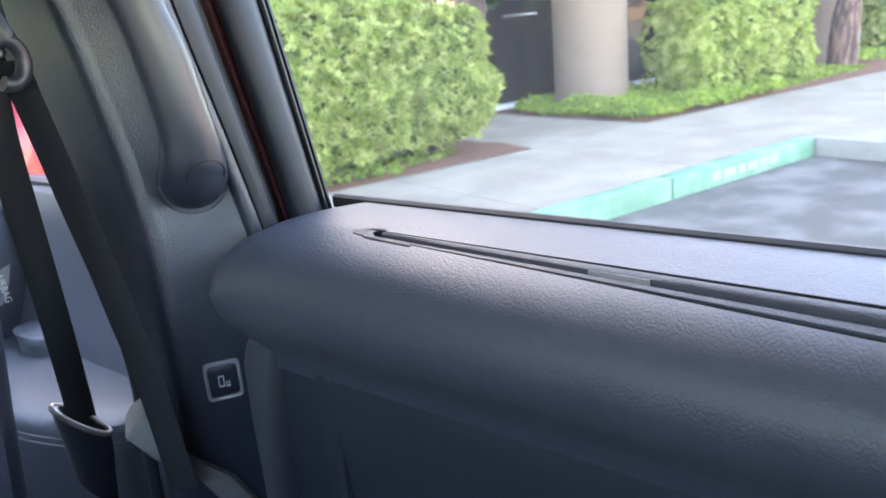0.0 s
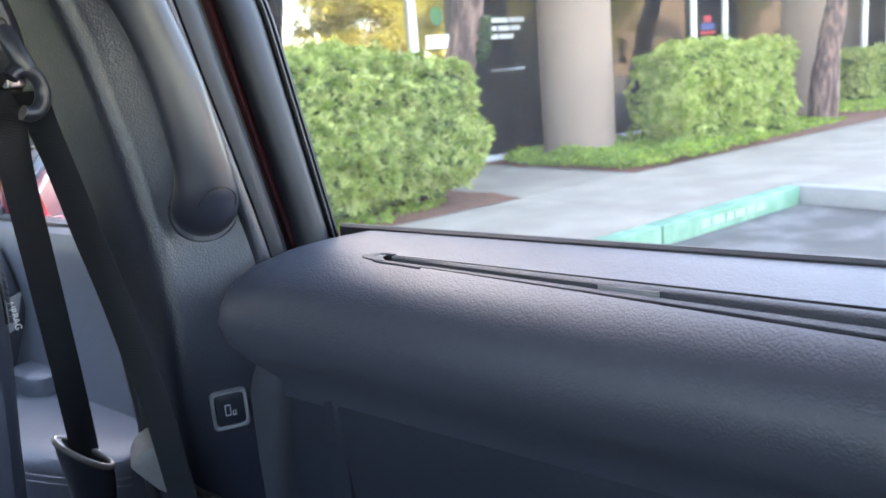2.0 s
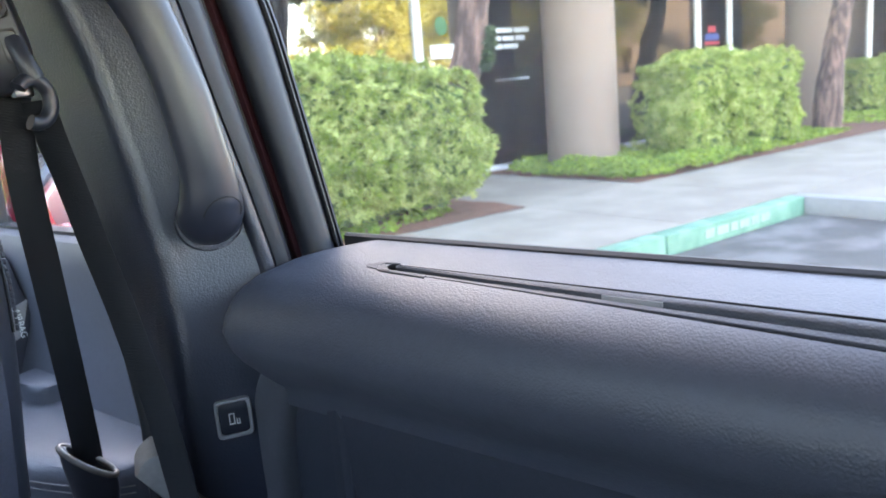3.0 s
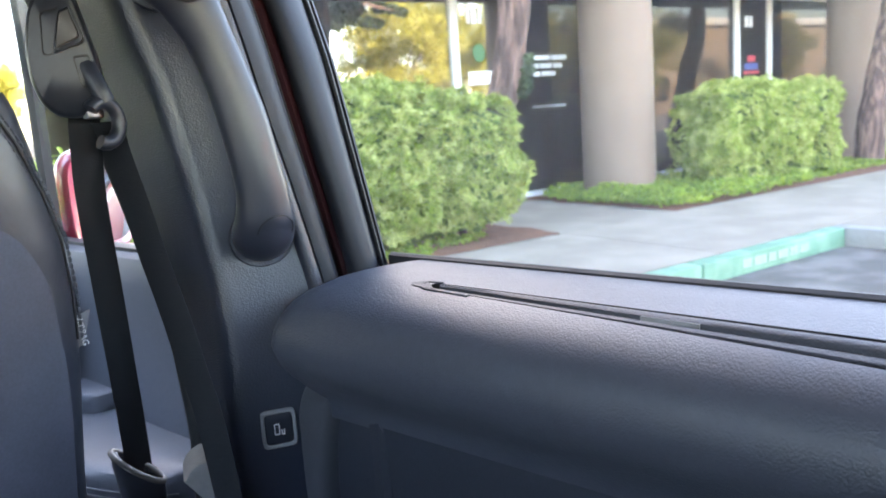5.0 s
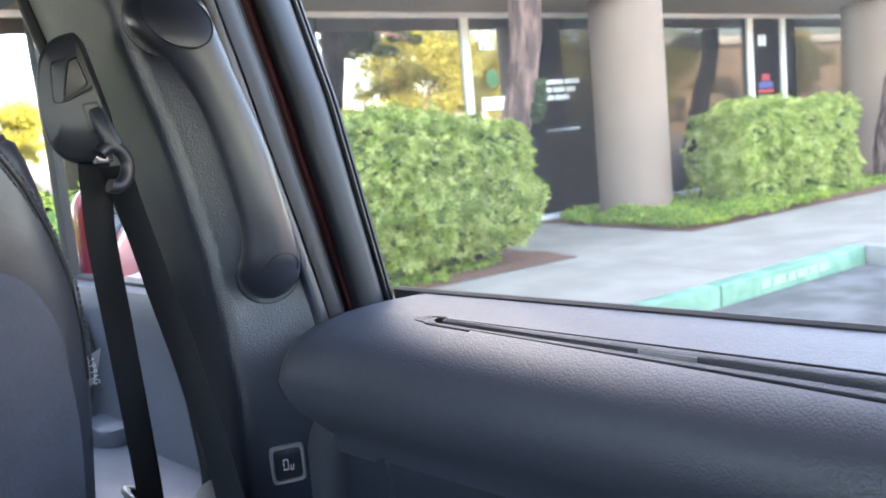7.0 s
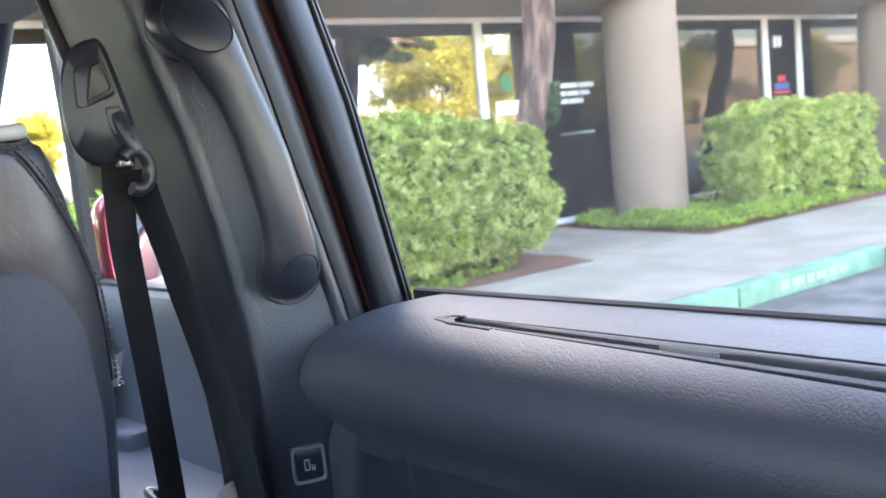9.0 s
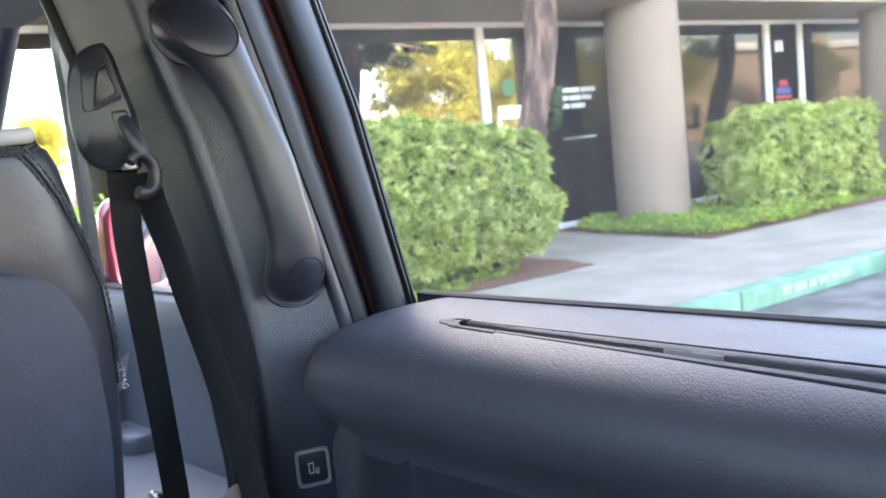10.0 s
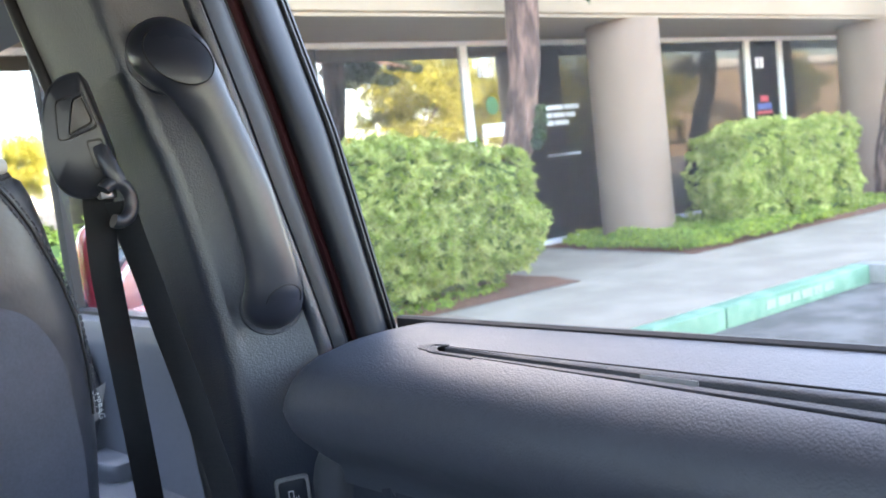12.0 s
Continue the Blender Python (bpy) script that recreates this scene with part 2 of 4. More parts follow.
LAMPGLOW = bpy.data.materials.new("warm_ceiling_lamp")
LAMPGLOW.use_nodes = True
LAMPGLOW.node_tree.nodes["Principled BSDF"].inputs["Emission Color"].default_value = (1.0, 0.62, 0.25, 1)
LAMPGLOW.node_tree.nodes["Principled BSDF"].inputs["Emission Strength"].default_value = 1.6

# ---------------- builders ----------------
VAN = pose(0, 0, 0, 0, 0, 15)          # x: to the van's right, y: its front


def thing(name, label, category, m=None, group="", kind=""):
    ob = new(name)
    ob.empty_display_size = 0.05
    if m is not None:
        ob.matrix_world = m
    return tagged(ob, label, category, group, kind)


def part(name, bm, mat, parent=None, label="", smooth=True):
    me = bpy.data.meshes.new(name)
    bmesh.ops.recalc_face_normals(bm, faces=bm.faces)
    for f in bm.faces:
        f.smooth = smooth
    bm.to_mesh(me)
    bm.free()
    me.materials.append(mat)
    if smooth:
        me.set_sharp_from_angle(angle=radians(38))
    ob = new(name, me)
    if parent is not None:
        ob.parent = parent
    return tagged(ob, label)


def box(lo, hi, bevel=0.0, bm=None, seg=2):
    """A box between two corners, its edges rounded."""
    own = bmesh.new()
    bmesh.ops.create_cube(own, size=1)
    lo, hi = Vector(lo), Vector(hi)
    for v in own.verts:
        v.co = Vector([(lo[i] + hi[i]) / 2 + v.co[i] * (hi[i] - lo[i]) for i in range(3)])
    if bevel:
        bmesh.ops.bevel(own, geom=own.edges[:], offset=bevel, segments=seg, affect="EDGES", profile=0.5)
    if bm is None:
        return own
    me = bpy.data.meshes.new("tmp")
    own.to_mesh(me)
    own.free()
    bm.from_mesh(me)
    bpy.data.meshes.remove(me)
    return bm


def loft(rings, closed=True, caps=True, bm=None):
    bm = bm or bmesh.new()
    vs = [[bm.verts.new(p) for p in ring] for ring in rings]
    n = len(vs[0])
    for a, b in zip(vs, vs[1:]):
        for i in range(n if closed else n - 1):
            j = (i + 1) % n
            bm.faces.new((a[i], a[j], b[j], b[i]))
    if caps and closed:
        bm.faces.new(vs[0][::-1])
        bm.faces.new(vs[-1])
    return bm


def smooth_path(pts, steps=6):
    """A Catmull-Rom line through the points (any number of values a point)."""
    P = [np.array(p, float) for p in pts]
    P = [2 * P[0] - P[1]] + P + [2 * P[-1] - P[-2]]
    out = []
    for i in range(1, len(P) - 2):
        for k in range(steps):
            s = k / steps
            a, b, c, d = P[i - 1:i + 3]
            out.append(0.5 * (2 * b + (c - a) * s + (2 * a - 5 * b + 4 * c - d) * s * s + (3 * b - a - 3 * c + d) * s ** 3))
    out.append(P[-2])
    return out


def tube(pts, radii, seg=16, across=None, flat=1.0, bm=None, power=1.0):
    """A rod along pts; radii across and flat * radii the other way."""
    pts = [Vector(p) for p in pts]
    rings = []
    side = Vector(across) if across else None
    for i, p in enumerate(pts):
        t = (pts[min(i + 1, len(pts) - 1)] - pts[max(i - 1, 0)]).normalized()
        s = side if side is not None else (Vector((0, 0, 1)) if abs(t.z) < 0.9 else Vector((1, 0, 0)))
        s = (s - t * s.dot(t)).normalized()
        side = s if across is None else side
        o = t.cross(s)
        r = radii[i] if hasattr(radii, "__len__") else radii
        rings.append([p + s * r * math.copysign(abs(math.cos(a)) ** power, math.cos(a)) + o * r * (flat[i] if hasattr(flat, "__len__") else flat) * math.copysign(abs(math.sin(a)) ** power, math.sin(a))
                      for a in (2 * math.pi * k / seg for k in range(seg))])
    return loft(rings, bm=bm)


def ribbon(pts, sides, width, thick=0.0014, bm=None):
    """A flat strap: centre line, the direction across it at each point, its width."""
    rings = []
    pts = [Vector(p) for p in pts]
    for i, p in enumerate(pts):
        t = (pts[min(i + 1, len(pts) - 1)] - pts[max(i - 1, 0)]).normalized()
        s = Vector(sides[i])
        s = (s - t * s.dot(t)).normalized() * width / 2
        n = t.cross(s).normalized() * thick / 2
        e = s * 0.93
        rings.append([p - s, p - e + n, p + e + n, p + s, p + e - n, p - e - n])
    return loft(rings, bm=bm)


def disc(center, normal, up, rx, ry, depth, seg=32, bm=None, power=1.0, dome=0.0):
    """A rounded disc or plate lying on a surface."""
    c, n = Vector(center), Vector(normal).normalized()
    u = (Vector(up) - n * Vector(up).dot(n)).normalized()
    s = u.cross(n)
    rings = []
    for k, d in ((1.0, 0.0), (1.0, depth * 0.6), (0.94, depth), (0.6, depth + dome * 0.7), (0.15, depth + dome)):
        rings.append([c + n * d + s * rx * k * math.copysign(abs(math.cos(a)) ** power, math.cos(a)) + u * ry * k * math.copysign(abs(math.sin(a)) ** power, math.sin(a))
                      for a in (2 * math.pi * i / seg for i in range(seg))])
    return loft(rings, bm=bm)


def from_arrays(name, verts, faces, mat, parent=None, label="", smooth=False):
    me = bpy.data.meshes.new(name)
    me.from_pydata(verts, [], faces)
    me.materials.append(mat)
    if smooth:
        for p in me.polygons:
            p.use_smooth = True
    ob = new(name, me)
    if parent is not None:
        ob.parent = parent
    return tagged(ob, label)


def leaves(points, normals, size, rng, spread=0.8, thin=0.45):
    """Small folded leaves, one at each point."""
    verts, faces = [], []
    for p, n in zip(points, normals):
        n = Vector(n) + Vector(rng.normal(0, spread, 3))
        n.normalize()
        a = n.orthogonal().normalized()
        a.rotate(Matrix.Rotation(rng.uniform(0, 6.283), 3, n))
        b = n.cross(a)
        L = size * rng.uniform(0.6, 1.35)
        w = L * thin
        p = Vector(p)
        i = len(verts)
        f = n * L * 0.16
        verts += [p - a * L * 0.5, p + b * w * 0.5 + f, p + a * L * 0.5, p - b * w * 0.5 + f]
        faces += [(i, i + 1, i + 2), (i, i + 2, i + 3)]
    return verts, faces


def rosettes(points, normals, size, rng, blades=6, thin=0.36):
    """Whorls of folded leaves that open round each shoot's tip."""
    verts, faces = [], []
    for p, n in zip(points, normals):
        n = Vector(n).normalized() + Vector(rng.normal(0, 0.35, 3))
        n.normalize()
        a = n.orthogonal().normalized()
        a.rotate(Matrix.Rotation(rng.uniform(0, 6.283), 3, n))
        b = n.cross(a)
        p = Vector(p)
        for k in range(blades):
            t = 6.283 * k / blades + rng.uniform(-0.35, 0.35)
            rise = rng.uniform(0.15, 1.0)
            d = (a * math.cos(t) + b * math.sin(t) + n * rise).normalized()
            w = d.cross(n).normalized()
            up = w.cross(d)
            L = size * rng.uniform(0.65, 1.25)
            i = len(verts)
            mid = p + d * L * 0.58
            verts += [p, mid + w * L * thin * 0.5 + up * L * 0.06, p + d * L - up * L * 0.10, mid - w * L * thin * 0.5 + up * L * 0.06]
            faces += [(i, i + 1, i + 2), (i, i + 2, i + 3)]
    return verts, faces


# ---------------- ground and setting ----------------
KERB_Y, BED_Y, WALK_Z = 3.10, 4.92, 0.15
bm = bmesh.new()
bmesh.ops.create_grid(bm, x_segments=40, y_segments=40, size=600)
tagged(part("ground", bm, ASPHALT, smooth=False), "worn grey asphalt parking lot running to the horizon", "asphalt", kind="structure")

walk_base = thing("pavement", "pale grey concrete pavement slabs with fine joints", "pavement", kind="structure")
part("slab_bed", box((-30, KERB_Y + 0.15, -0.1), (40, BED_Y + 3.0, 0.128)), KERBGREY, walk_base, smooth=False)
part("slab_bed", box((6.13, -30, -0.1), (40, KERB_Y + 0.149, 0.126)), KERBGREY, walk_base, smooth=False)
slab_meshes = {}


def slab(x0, x1, y0, y1):
    size = (round(x1 - x0, 3), round(y1 - y0, 3))
    if size not in slab_meshes:
        b = box((-size[0] / 2 + 0.004, -size[1] / 2 + 0.004, -0.024), (size[0] / 2 - 0.004, size[1] / 2 - 0.004, 0), 0.005, seg=1)
        me = bpy.data.meshes.new("paving_slab")
        b.to_mesh(me)
        b.free()
        me.materials.append(CONCRETE)
        slab_meshes[size] = me
    ob = new("paving_slab", slab_meshes[size])
    ob.parent = walk_base
    ob.location = ((x0 + x1) / 2, (y0 + y1) / 2, WALK_Z)


for i in range(-8, 14):
    slab(1.53 * i, 1.53 * i + 1.53, KERB_Y + 0.15, BED_Y)
slab(4.55, 6.08, BED_Y, 7.40)
for i in range(0, 9):
    for j in range(0, 4):
        slab(6.13 + 1.53 * i, 7.66 + 1.53 * i, KERB_Y + 0.15 - 1.5 * (j + 1), KERB_Y + 0.15 - 1.5 * j)

kerb = thing("kerb", "concrete kerb painted green with worn white lettering", "kerb", kind="structure")
for x0, x1 in ((-14, -8), (-8, -2), (-2, 1.3), (1.3, 4.18), (4.186, 5.98)):
    part("kerb_stone", box((x0, KERB_Y, -0.1), (x1 - 0.006, KERB_Y + 0.15, WALK_Z), 0.016), KERBGREEN, kerb, "green painted kerb stone")
for k, (a, b) in enumerate(((4.62, 4.72), (4.76, 4.90), (4.93, 5.02), (5.05, 5.17), (5.20, 5.30), (5.33, 5.45))):
    part("lettering_bar", box((a, KERB_Y - 0.003, 0.045), (b, KERB_Y + 0.002, 0.108)), KERBWHITE, kerb, "worn white painted mark", False)
for j in range(5):
    part("kerb_stone", box((5.98, KERB_Y - 2.4 * (j + 1) + 0.15, -0.1), (6.13, KERB_Y - 2.4 * j + 0.144, WALK_Z + 0.002), 0.02), KERBGREY, kerb, "bare grey kerb stone")

for name, x0, x1, y1 in (("planting_bed", -12.0, 4.55, 7.42), ("planting_bed", 6.08, 40.0, 7.42)):
    bm = bmesh.new()
    nx, ny = 60, 12
    rows = [[Vector((x0 + (x1 - x0) * i / nx, BED_Y + (y1 - BED_Y) * j / ny, 0.145 + 0.035 * noise.noise((i * 1.7, j * 2.3, x0)) * (0 < j < ny) + 0.01)) for i in range(nx + 1)] for j in range(ny + 1)]
    loft(rows, closed=False, bm=bm)
    tagged(part(name, bm, SOIL), "brown bark mulch bed beside the pavement", "planting bed", kind="structure")


# ---------------- building ----------------
FY = 7.5
building = thing("office_building", "low beige stucco office building with round columns and tinted shopfront glass", "building")
part("upper_wall", box((-14, 6.15, 2.80), (30, 20, 5.0), 0.03), STUCCO, building, "beige stucco upper wall above the arcade")
part("soffit", box((-14, 6.19, 2.765), (30, 7.60, 2.797)), STUCCO, building, "shaded beige soffit", False)
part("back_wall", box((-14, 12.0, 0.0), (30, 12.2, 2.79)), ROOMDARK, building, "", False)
part("end_wall", box((-14.2, 7.4, 0.0), (-14.0, 20, 5.0)), STUCCO, building, "", False)
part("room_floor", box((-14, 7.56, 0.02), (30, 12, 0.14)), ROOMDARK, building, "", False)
part("base_rail", box((-14, FY - 0.10, 0.10), (30, FY + 0.06, 0.215), 0.01), FRAMEWHITE, building, "pale base rail under the glass")
part("head_rail", box((-14, FY - 0.04, 2.70), (30, FY + 0.04, 2.764), 0.006), FRAMEWHITE, building, "cream head rail")


def mullion(x, w, mat, z1=2.70):
    part("mullion", box((x - w / 2, FY - 0.05, 0.216), (x + w / 2, FY + 0.05, z1), 0.006), mat, building)


def window(x0, x1, glass):
    part("window", box((x0, FY - 0.012, 0.217), (x1, FY - 0.002, 2.699)), glass, building, "", False)


for x0, x1, g in ((-12, -9.4, SHOPGLASS), (-9.3, -6.7, SHOPGLASS), (-6.6, -4.0, SHOPGLASS), (-3.9, -1.3, SHOPGLASS), (-1.2, 1.3, SHOPGLASS), (1.4, 3.3, SHOPGLASS), (3.40, 5.26, SHOPGLASS),
                  (5.37, 6.05, SHOPGLASS), (6.10, 7.45, DARKGLASS), (7.55, 10.63, DIMGLASS), (10.76, 11.48, DARKGLASS), (11.60, 14.4, DARKGLASS), (14.5, 16.2, SHOPGLASS), (16.35, 17.2, DARKGLASS), (17.35, 22, SHOPGLASS)):
    window(x0, x1, g)
for x, w, mat in ((-9.35, 0.1, FRAMEDARK), (-6.65, 0.1, FRAMEDARK), (-3.95, 0.1, FRAMEDARK), (-1.25, 0.1, FRAMEDARK), (1.35, 0.1, FRAMEDARK), (3.35, 0.1, FRAMEDARK), (5.315, 0.11, FRAMEWHITE),
                  (6.075, 0.05, FRAMEDARK), (7.5, 0.1, FRAMEDARK), (10.695, 0.13, FRAMEWHITE), (11.54, 0.12, FRAMEWHITE), (14.45, 0.1, FRAMEDARK), (16.275, 0.15, FRAMEWHITE), (17.275, 0.15, FRAMEWHITE)):
    mullion(x, w, mat)


def column(x):
    rings = []
    for z, r in ((0.05, 0.450), (0.3, 0.446), (1.5, 0.442), (2.70, 0.438), (2.764, 0.438)):
        rings.append([(x + r * math.cos(a), 6.57 + r * math.sin(a), z) for a in (2 * math.pi * k / 40 for k in range(40))])
    tagged(part("column", loft(rings), COLUMN), "round tan plaster column standing in ground cover", "column", "arcade columns")


for cx in (-4.4, 1.35, 7.06, 12.52, 18.1):
    column(cx)


def bars(name, x0, x1, z, h, mat, widths, label, y=FY - 0.018):
    holder = thing(name, label, "sign", pose(0, 0, 0))
    x = x0
    for w in widths:
        if x + w > x1:
            break
        part("printed_bar", box((x, y, z - h / 2), (x + w, y + 0.004, z + h / 2)), mat, holder, "", False)
        x += w + 0.022


bars("door_number", 5.52, 5.95, 2.41, 0.17, WHITEPRINT, (0.05, 0.08, 0.05), "white number plate marks on the glass")
for z, ws in ((1.90, (0.30, 0.26)), (1.80, (0.10, 0.20, 0.16)), (1.70, (0.12, 0.24))):
    bars("window_lettering", 6.52, 7.3, z, 0.06, WHITEPRINT, ws, "white lettering on the dark glass door")
bars("door_number", 10.92, 11.3, 2.36, 0.17, WHITEPRINT, (0.09, 0.09), "white number marks on the glass door")
sign = thing("door_sign", "red and blue printed notice stuck on the door", "sign")
part("sheet", box((10.88, FY - 0.022, 1.55), (11.28, FY - 0.016, 1.60)), SIGNRED, sign, "", False)
part("sheet", box((10.90, FY - 0.022, 1.62), (11.26, FY - 0.016, 1.72)), SIGNBLUE, sign, "", False)
part("sheet", box((10.98, FY - 0.022, 1.74), (11.18, FY - 0.016, 1.84)), SIGNRED, sign, "", False)
sign = thing("window_sticker", "green and white sticker on the window", "sticker")
part("emblem", disc((5.68, FY - 0.014, 1.98), (0, -1, 0), (0, 0, 1), 0.09, 0.11, 0.004), SIGNGREEN, sign, "", False)
part("sheet", box((5.50, FY - 0.022, 1.60), (5.90, FY - 0.016, 1.76)), WHITEPRINT, sign, "", False)
pull = thing("door_pull_bar", "pale metal push bar on the dark glass door", "door handle")
part("bar", box((6.45, FY - 0.09, 1.27), (7.0, FY - 0.06, 1.30), 0.008), METAL, pull)
for x in (6.5, 6.95):
    part("bracket", box((x - 0.015, FY - 0.062, 1.27), (x + 0.015, FY - 0.012, 1.30), 0.004), METAL, pull)
lamp = thing("ceiling_lamp", "small warm lamp glowing inside the office", "lamp")
part("lamp_body", box((13.0, 8.15, 2.60), (13.34, 8.35, 2.76), 0.02), FRAMEDARK, lamp)
part("lamp_glass", box((13.02, 8.10, 2.52), (13.32, 8.30, 2.596), 0.02), LAMPGLOW, lamp, "glowing warm lamp glass")

# ---------------- planting ----------------


def hedge(name, lo, hi, top_slope, count, seed, size, mat, label, lump=0.15):
    """A clipped bush: a solid core, inner shade painted dark on it, inside a skin of small leaves."""
    rng = np.random.default_rng(seed)
    lo, hi = np.array(lo, float), np.array(hi, float)
    c, h = (lo + hi) / 2, (hi - lo) / 2

    def skin(d):
        p = np.sign(d) * np.abs(d) ** 0.55
        p = p / max(np.abs(p).max(), 1e-6) * (0.72 + 0.28 * np.abs(d).max() / np.linalg.norm(d))
        q = c + p * h
        if p[2] > 0:
            q[2] += top_slope * p[0] * p[2]
        n = d / h
        n = n / np.linalg.norm(n)
        w = noise.noise(Vector(q * 2.1) + Vector((seed, 0, 0))) * lump + noise.noise(Vector(q * 6.5)) * lump * 0.75
        return q + n * w, n

    bush = thing(name, label, "hedge")
    pts, nrm = [], []
    while len(pts) < count:
        d = rng.normal(0, 1, 3)
        d = d / np.abs(d).max()
        d = np.sign(d) * np.abs(d) ** 1.8
        if d[2] < -0.75:
            continue
        q, n = skin(d)
        if q[1] > c[1] + 0.35 * h[1] and rng.random() < 0.7 and q[2] < hi[2] - 0.3:
            continue
        depth = abs(rng.normal(0, 0.05))
        pts.append(q - n * depth + rng.normal(0, 0.012, 3))
        nrm.append(n * 0.6 + np.array((0, 0, 0.6)))
    v, f = rosettes(pts, nrm, size, rng)
    from_arrays("foliage", v, f, mat, bush)
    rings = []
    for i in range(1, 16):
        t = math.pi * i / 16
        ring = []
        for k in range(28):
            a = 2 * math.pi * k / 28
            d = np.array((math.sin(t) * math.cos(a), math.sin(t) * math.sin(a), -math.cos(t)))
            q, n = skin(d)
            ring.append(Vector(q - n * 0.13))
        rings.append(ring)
    part("shade_core", loft(rings), HEDGECORE, bush)
    return bush


hedge("hedge", (2.05, 5.12, 0.10), (4.36, 6.12, 1.50), -0.12, 9000, 3, 0.058, HEDGELEAF, "bright green clipped hedge in a mulch bed")
hedge("hedge", (-6.5, 5.2, 0.10), (1.0, 6.2, 1.15), 0.0, 2600, 5, 0.075, HEDGELEAF, "long low green hedge under the shop windows")
hedge("hedge", (7.58, 5.35, 0.12), (10.08, 6.30, 1.36), 0.0, 6500, 7, 0.064, HEDGELEAF, "rounded green hedge beside a tan column")
hedge("hedge", (14.0, 6.3, 0.12), (15.6, 7.1, 1.05), 0.0, 900, 9, 0.08, HEDGELEAF, "small clipped green bush near a glass door")


def ground_cover(name, outline, count, seed, height, label):
    """Low leafy carpet inside an outline in the plan."""
    rng = np.random.default_rng(seed)
    xs, ys = [p[0] for p in outline], [p[1] for p in outline]
    pts, nrm = [], []
    while len(pts) < count:
        x, y = rng.uniform(min(xs), max(xs)), rng.uniform(min(ys), max(ys))
        inside = False
        for (x1, y1), (x2, y2) in zip(outline, outline[1:] + outline[:1]):
            if (y1 > y) != (y2 > y) and x < (x2 - x1) * (y - y1) / (y2 - y1) + x1:
                inside = not inside
        if not inside:
            continue
        z = 0.15 + height * (0.55 + 0.9 * noise.noise((x * 2.2, y * 2.2, seed)) * 0.6) * rng.uniform(0.3, 1.0)
        pts.append((x + rng.normal(0, 0.02), y + rng.normal(0, 0.02), z))
        nrm.append((0, -0.3, 1))
    v, f = leaves(pts, nrm, 0.06, rng, 0.6, 0.6)
    tagged(from_arrays(name, v, f, COVERLEAF), label, "ground cover", kind="stuff")


ground_cover("ground_cover", [(6.12, 6.95), (6.16, 5.05), (6.6, 4.96), (7.9, 4.97), (8.8, 5.08), (9.3, 5.4), (9.1, 6.2), (8.2, 6.9), (7.4, 7.3)], 15000, 11, 0.22, "low bright green ground cover at the pavement edge")
ground_cover("ground_cover", [(9.0, 5.12), (11.2, 5.3), (11.3, 6.0), (9.2, 6.1)], 1500, 14, 0.10, "thin creeping green plants over bare mulch")
ground_cover("ground_cover", [(12.0, 6.1), (12.3, 5.3), (14.0, 5.1), (20, 5.1), (20, 7), (13.2, 7.0)], 7000, 12, 0.15, "low green ground cover beyond the second column")
ground_cover("ground_cover", [(-6, 5.0), (3.2, 5.02), (4.0, 5.3), (4.3, 5.9), (-6, 5.9)], 6000, 13, 0.11, "sparse green creeping plants at the hedge foot")


def trunk_mesh(pts, radii, seed):
    """A trunk with a lumpy outline and raised, broken plates of bark."""
    path = smooth_path([(*p, r) for p, r in zip(pts, radii)], 14)
    rings = []
    for p in path:
        ring = []
        for k in range(30):
            a = 2 * math.pi * k / 30
            c, n = math.cos(a), math.sin(a)
            lump = 0.18 * noise.noise((c * 2, n * 2 + seed, p[2] * 2.4)) + 0.07 * noise.noise((c * 5, n * 5 + seed, p[2] * 6))
            plate = 0.09 * max(-0.3, noise.noise((c * 9 + seed, n * 9, p[2] * 4.5))) * 1.6
            r = p[3] * (1 + lump + plate)
            ring.append(Vector((p[0] + c * r, p[1] + n * r, p[2])))
        rings.append(ring)
    return loft(rings)


def tree(name, label, pts, radii, crown, count, size, mat, seed, m=None, sprigs=()):
    """Tapered trunk, limbs and a crown of leaf clumps with gaps. crown: centre, half sizes, clumps."""
    rng = np.random.default_rng(seed)
    t = thing(name, label, "tree", m)
    part("trunk", trunk_mesh(pts, radii, seed), BARK, t)
    c, h, clumps = np.array(crown[0], float), np.array(crown[1], float), crown[2]
    top = np.array(pts[-1], float)
    P, N = [], []
    spots = []
    for k in range(clumps):
        d = rng.normal(0, 1, 3)
        d = d / np.linalg.norm(d) * rng.uniform(0.45, 1.0)
        spots.append((c + d * h, rng.uniform(0.18, 0.34) * h.min()))
    spots += [(np.array(s[:3], float), s[3]) for s in sprigs]
    for q, r in spots:
        for _ in range(count // len(spots)):
            d = rng.normal(0, 1, 3)
            d = d / np.linalg.norm(d)
            P.append(q + d * r * rng.uniform(0.4, 1.1) * np.array((1.25, 1.25, 0.8)))
            N.append(d * 0.5 + np.array((0, 0, 0.5)))
    v, f = leaves(P, N, size, rng, 0.7)
    from_arrays("crown", v, f, mat, t)
    for q, r in spots[:9] + [sp for sp in spots[clumps:] if sp[1] > 0.15]:
        mid = (top + q) / 2 + np.array((0, 0, -0.15))
        start = top - np.array((0, 0, rng.uniform(0.1, 0.5)))
        line = smooth_path([start, mid, q], 5)
        rr = np.linspace(radii[-1] * 0.5, 0.015, len(line))
        part("limb", tube([Vector(p) for p in line], list(rr), 7), BARK, t)
    return t


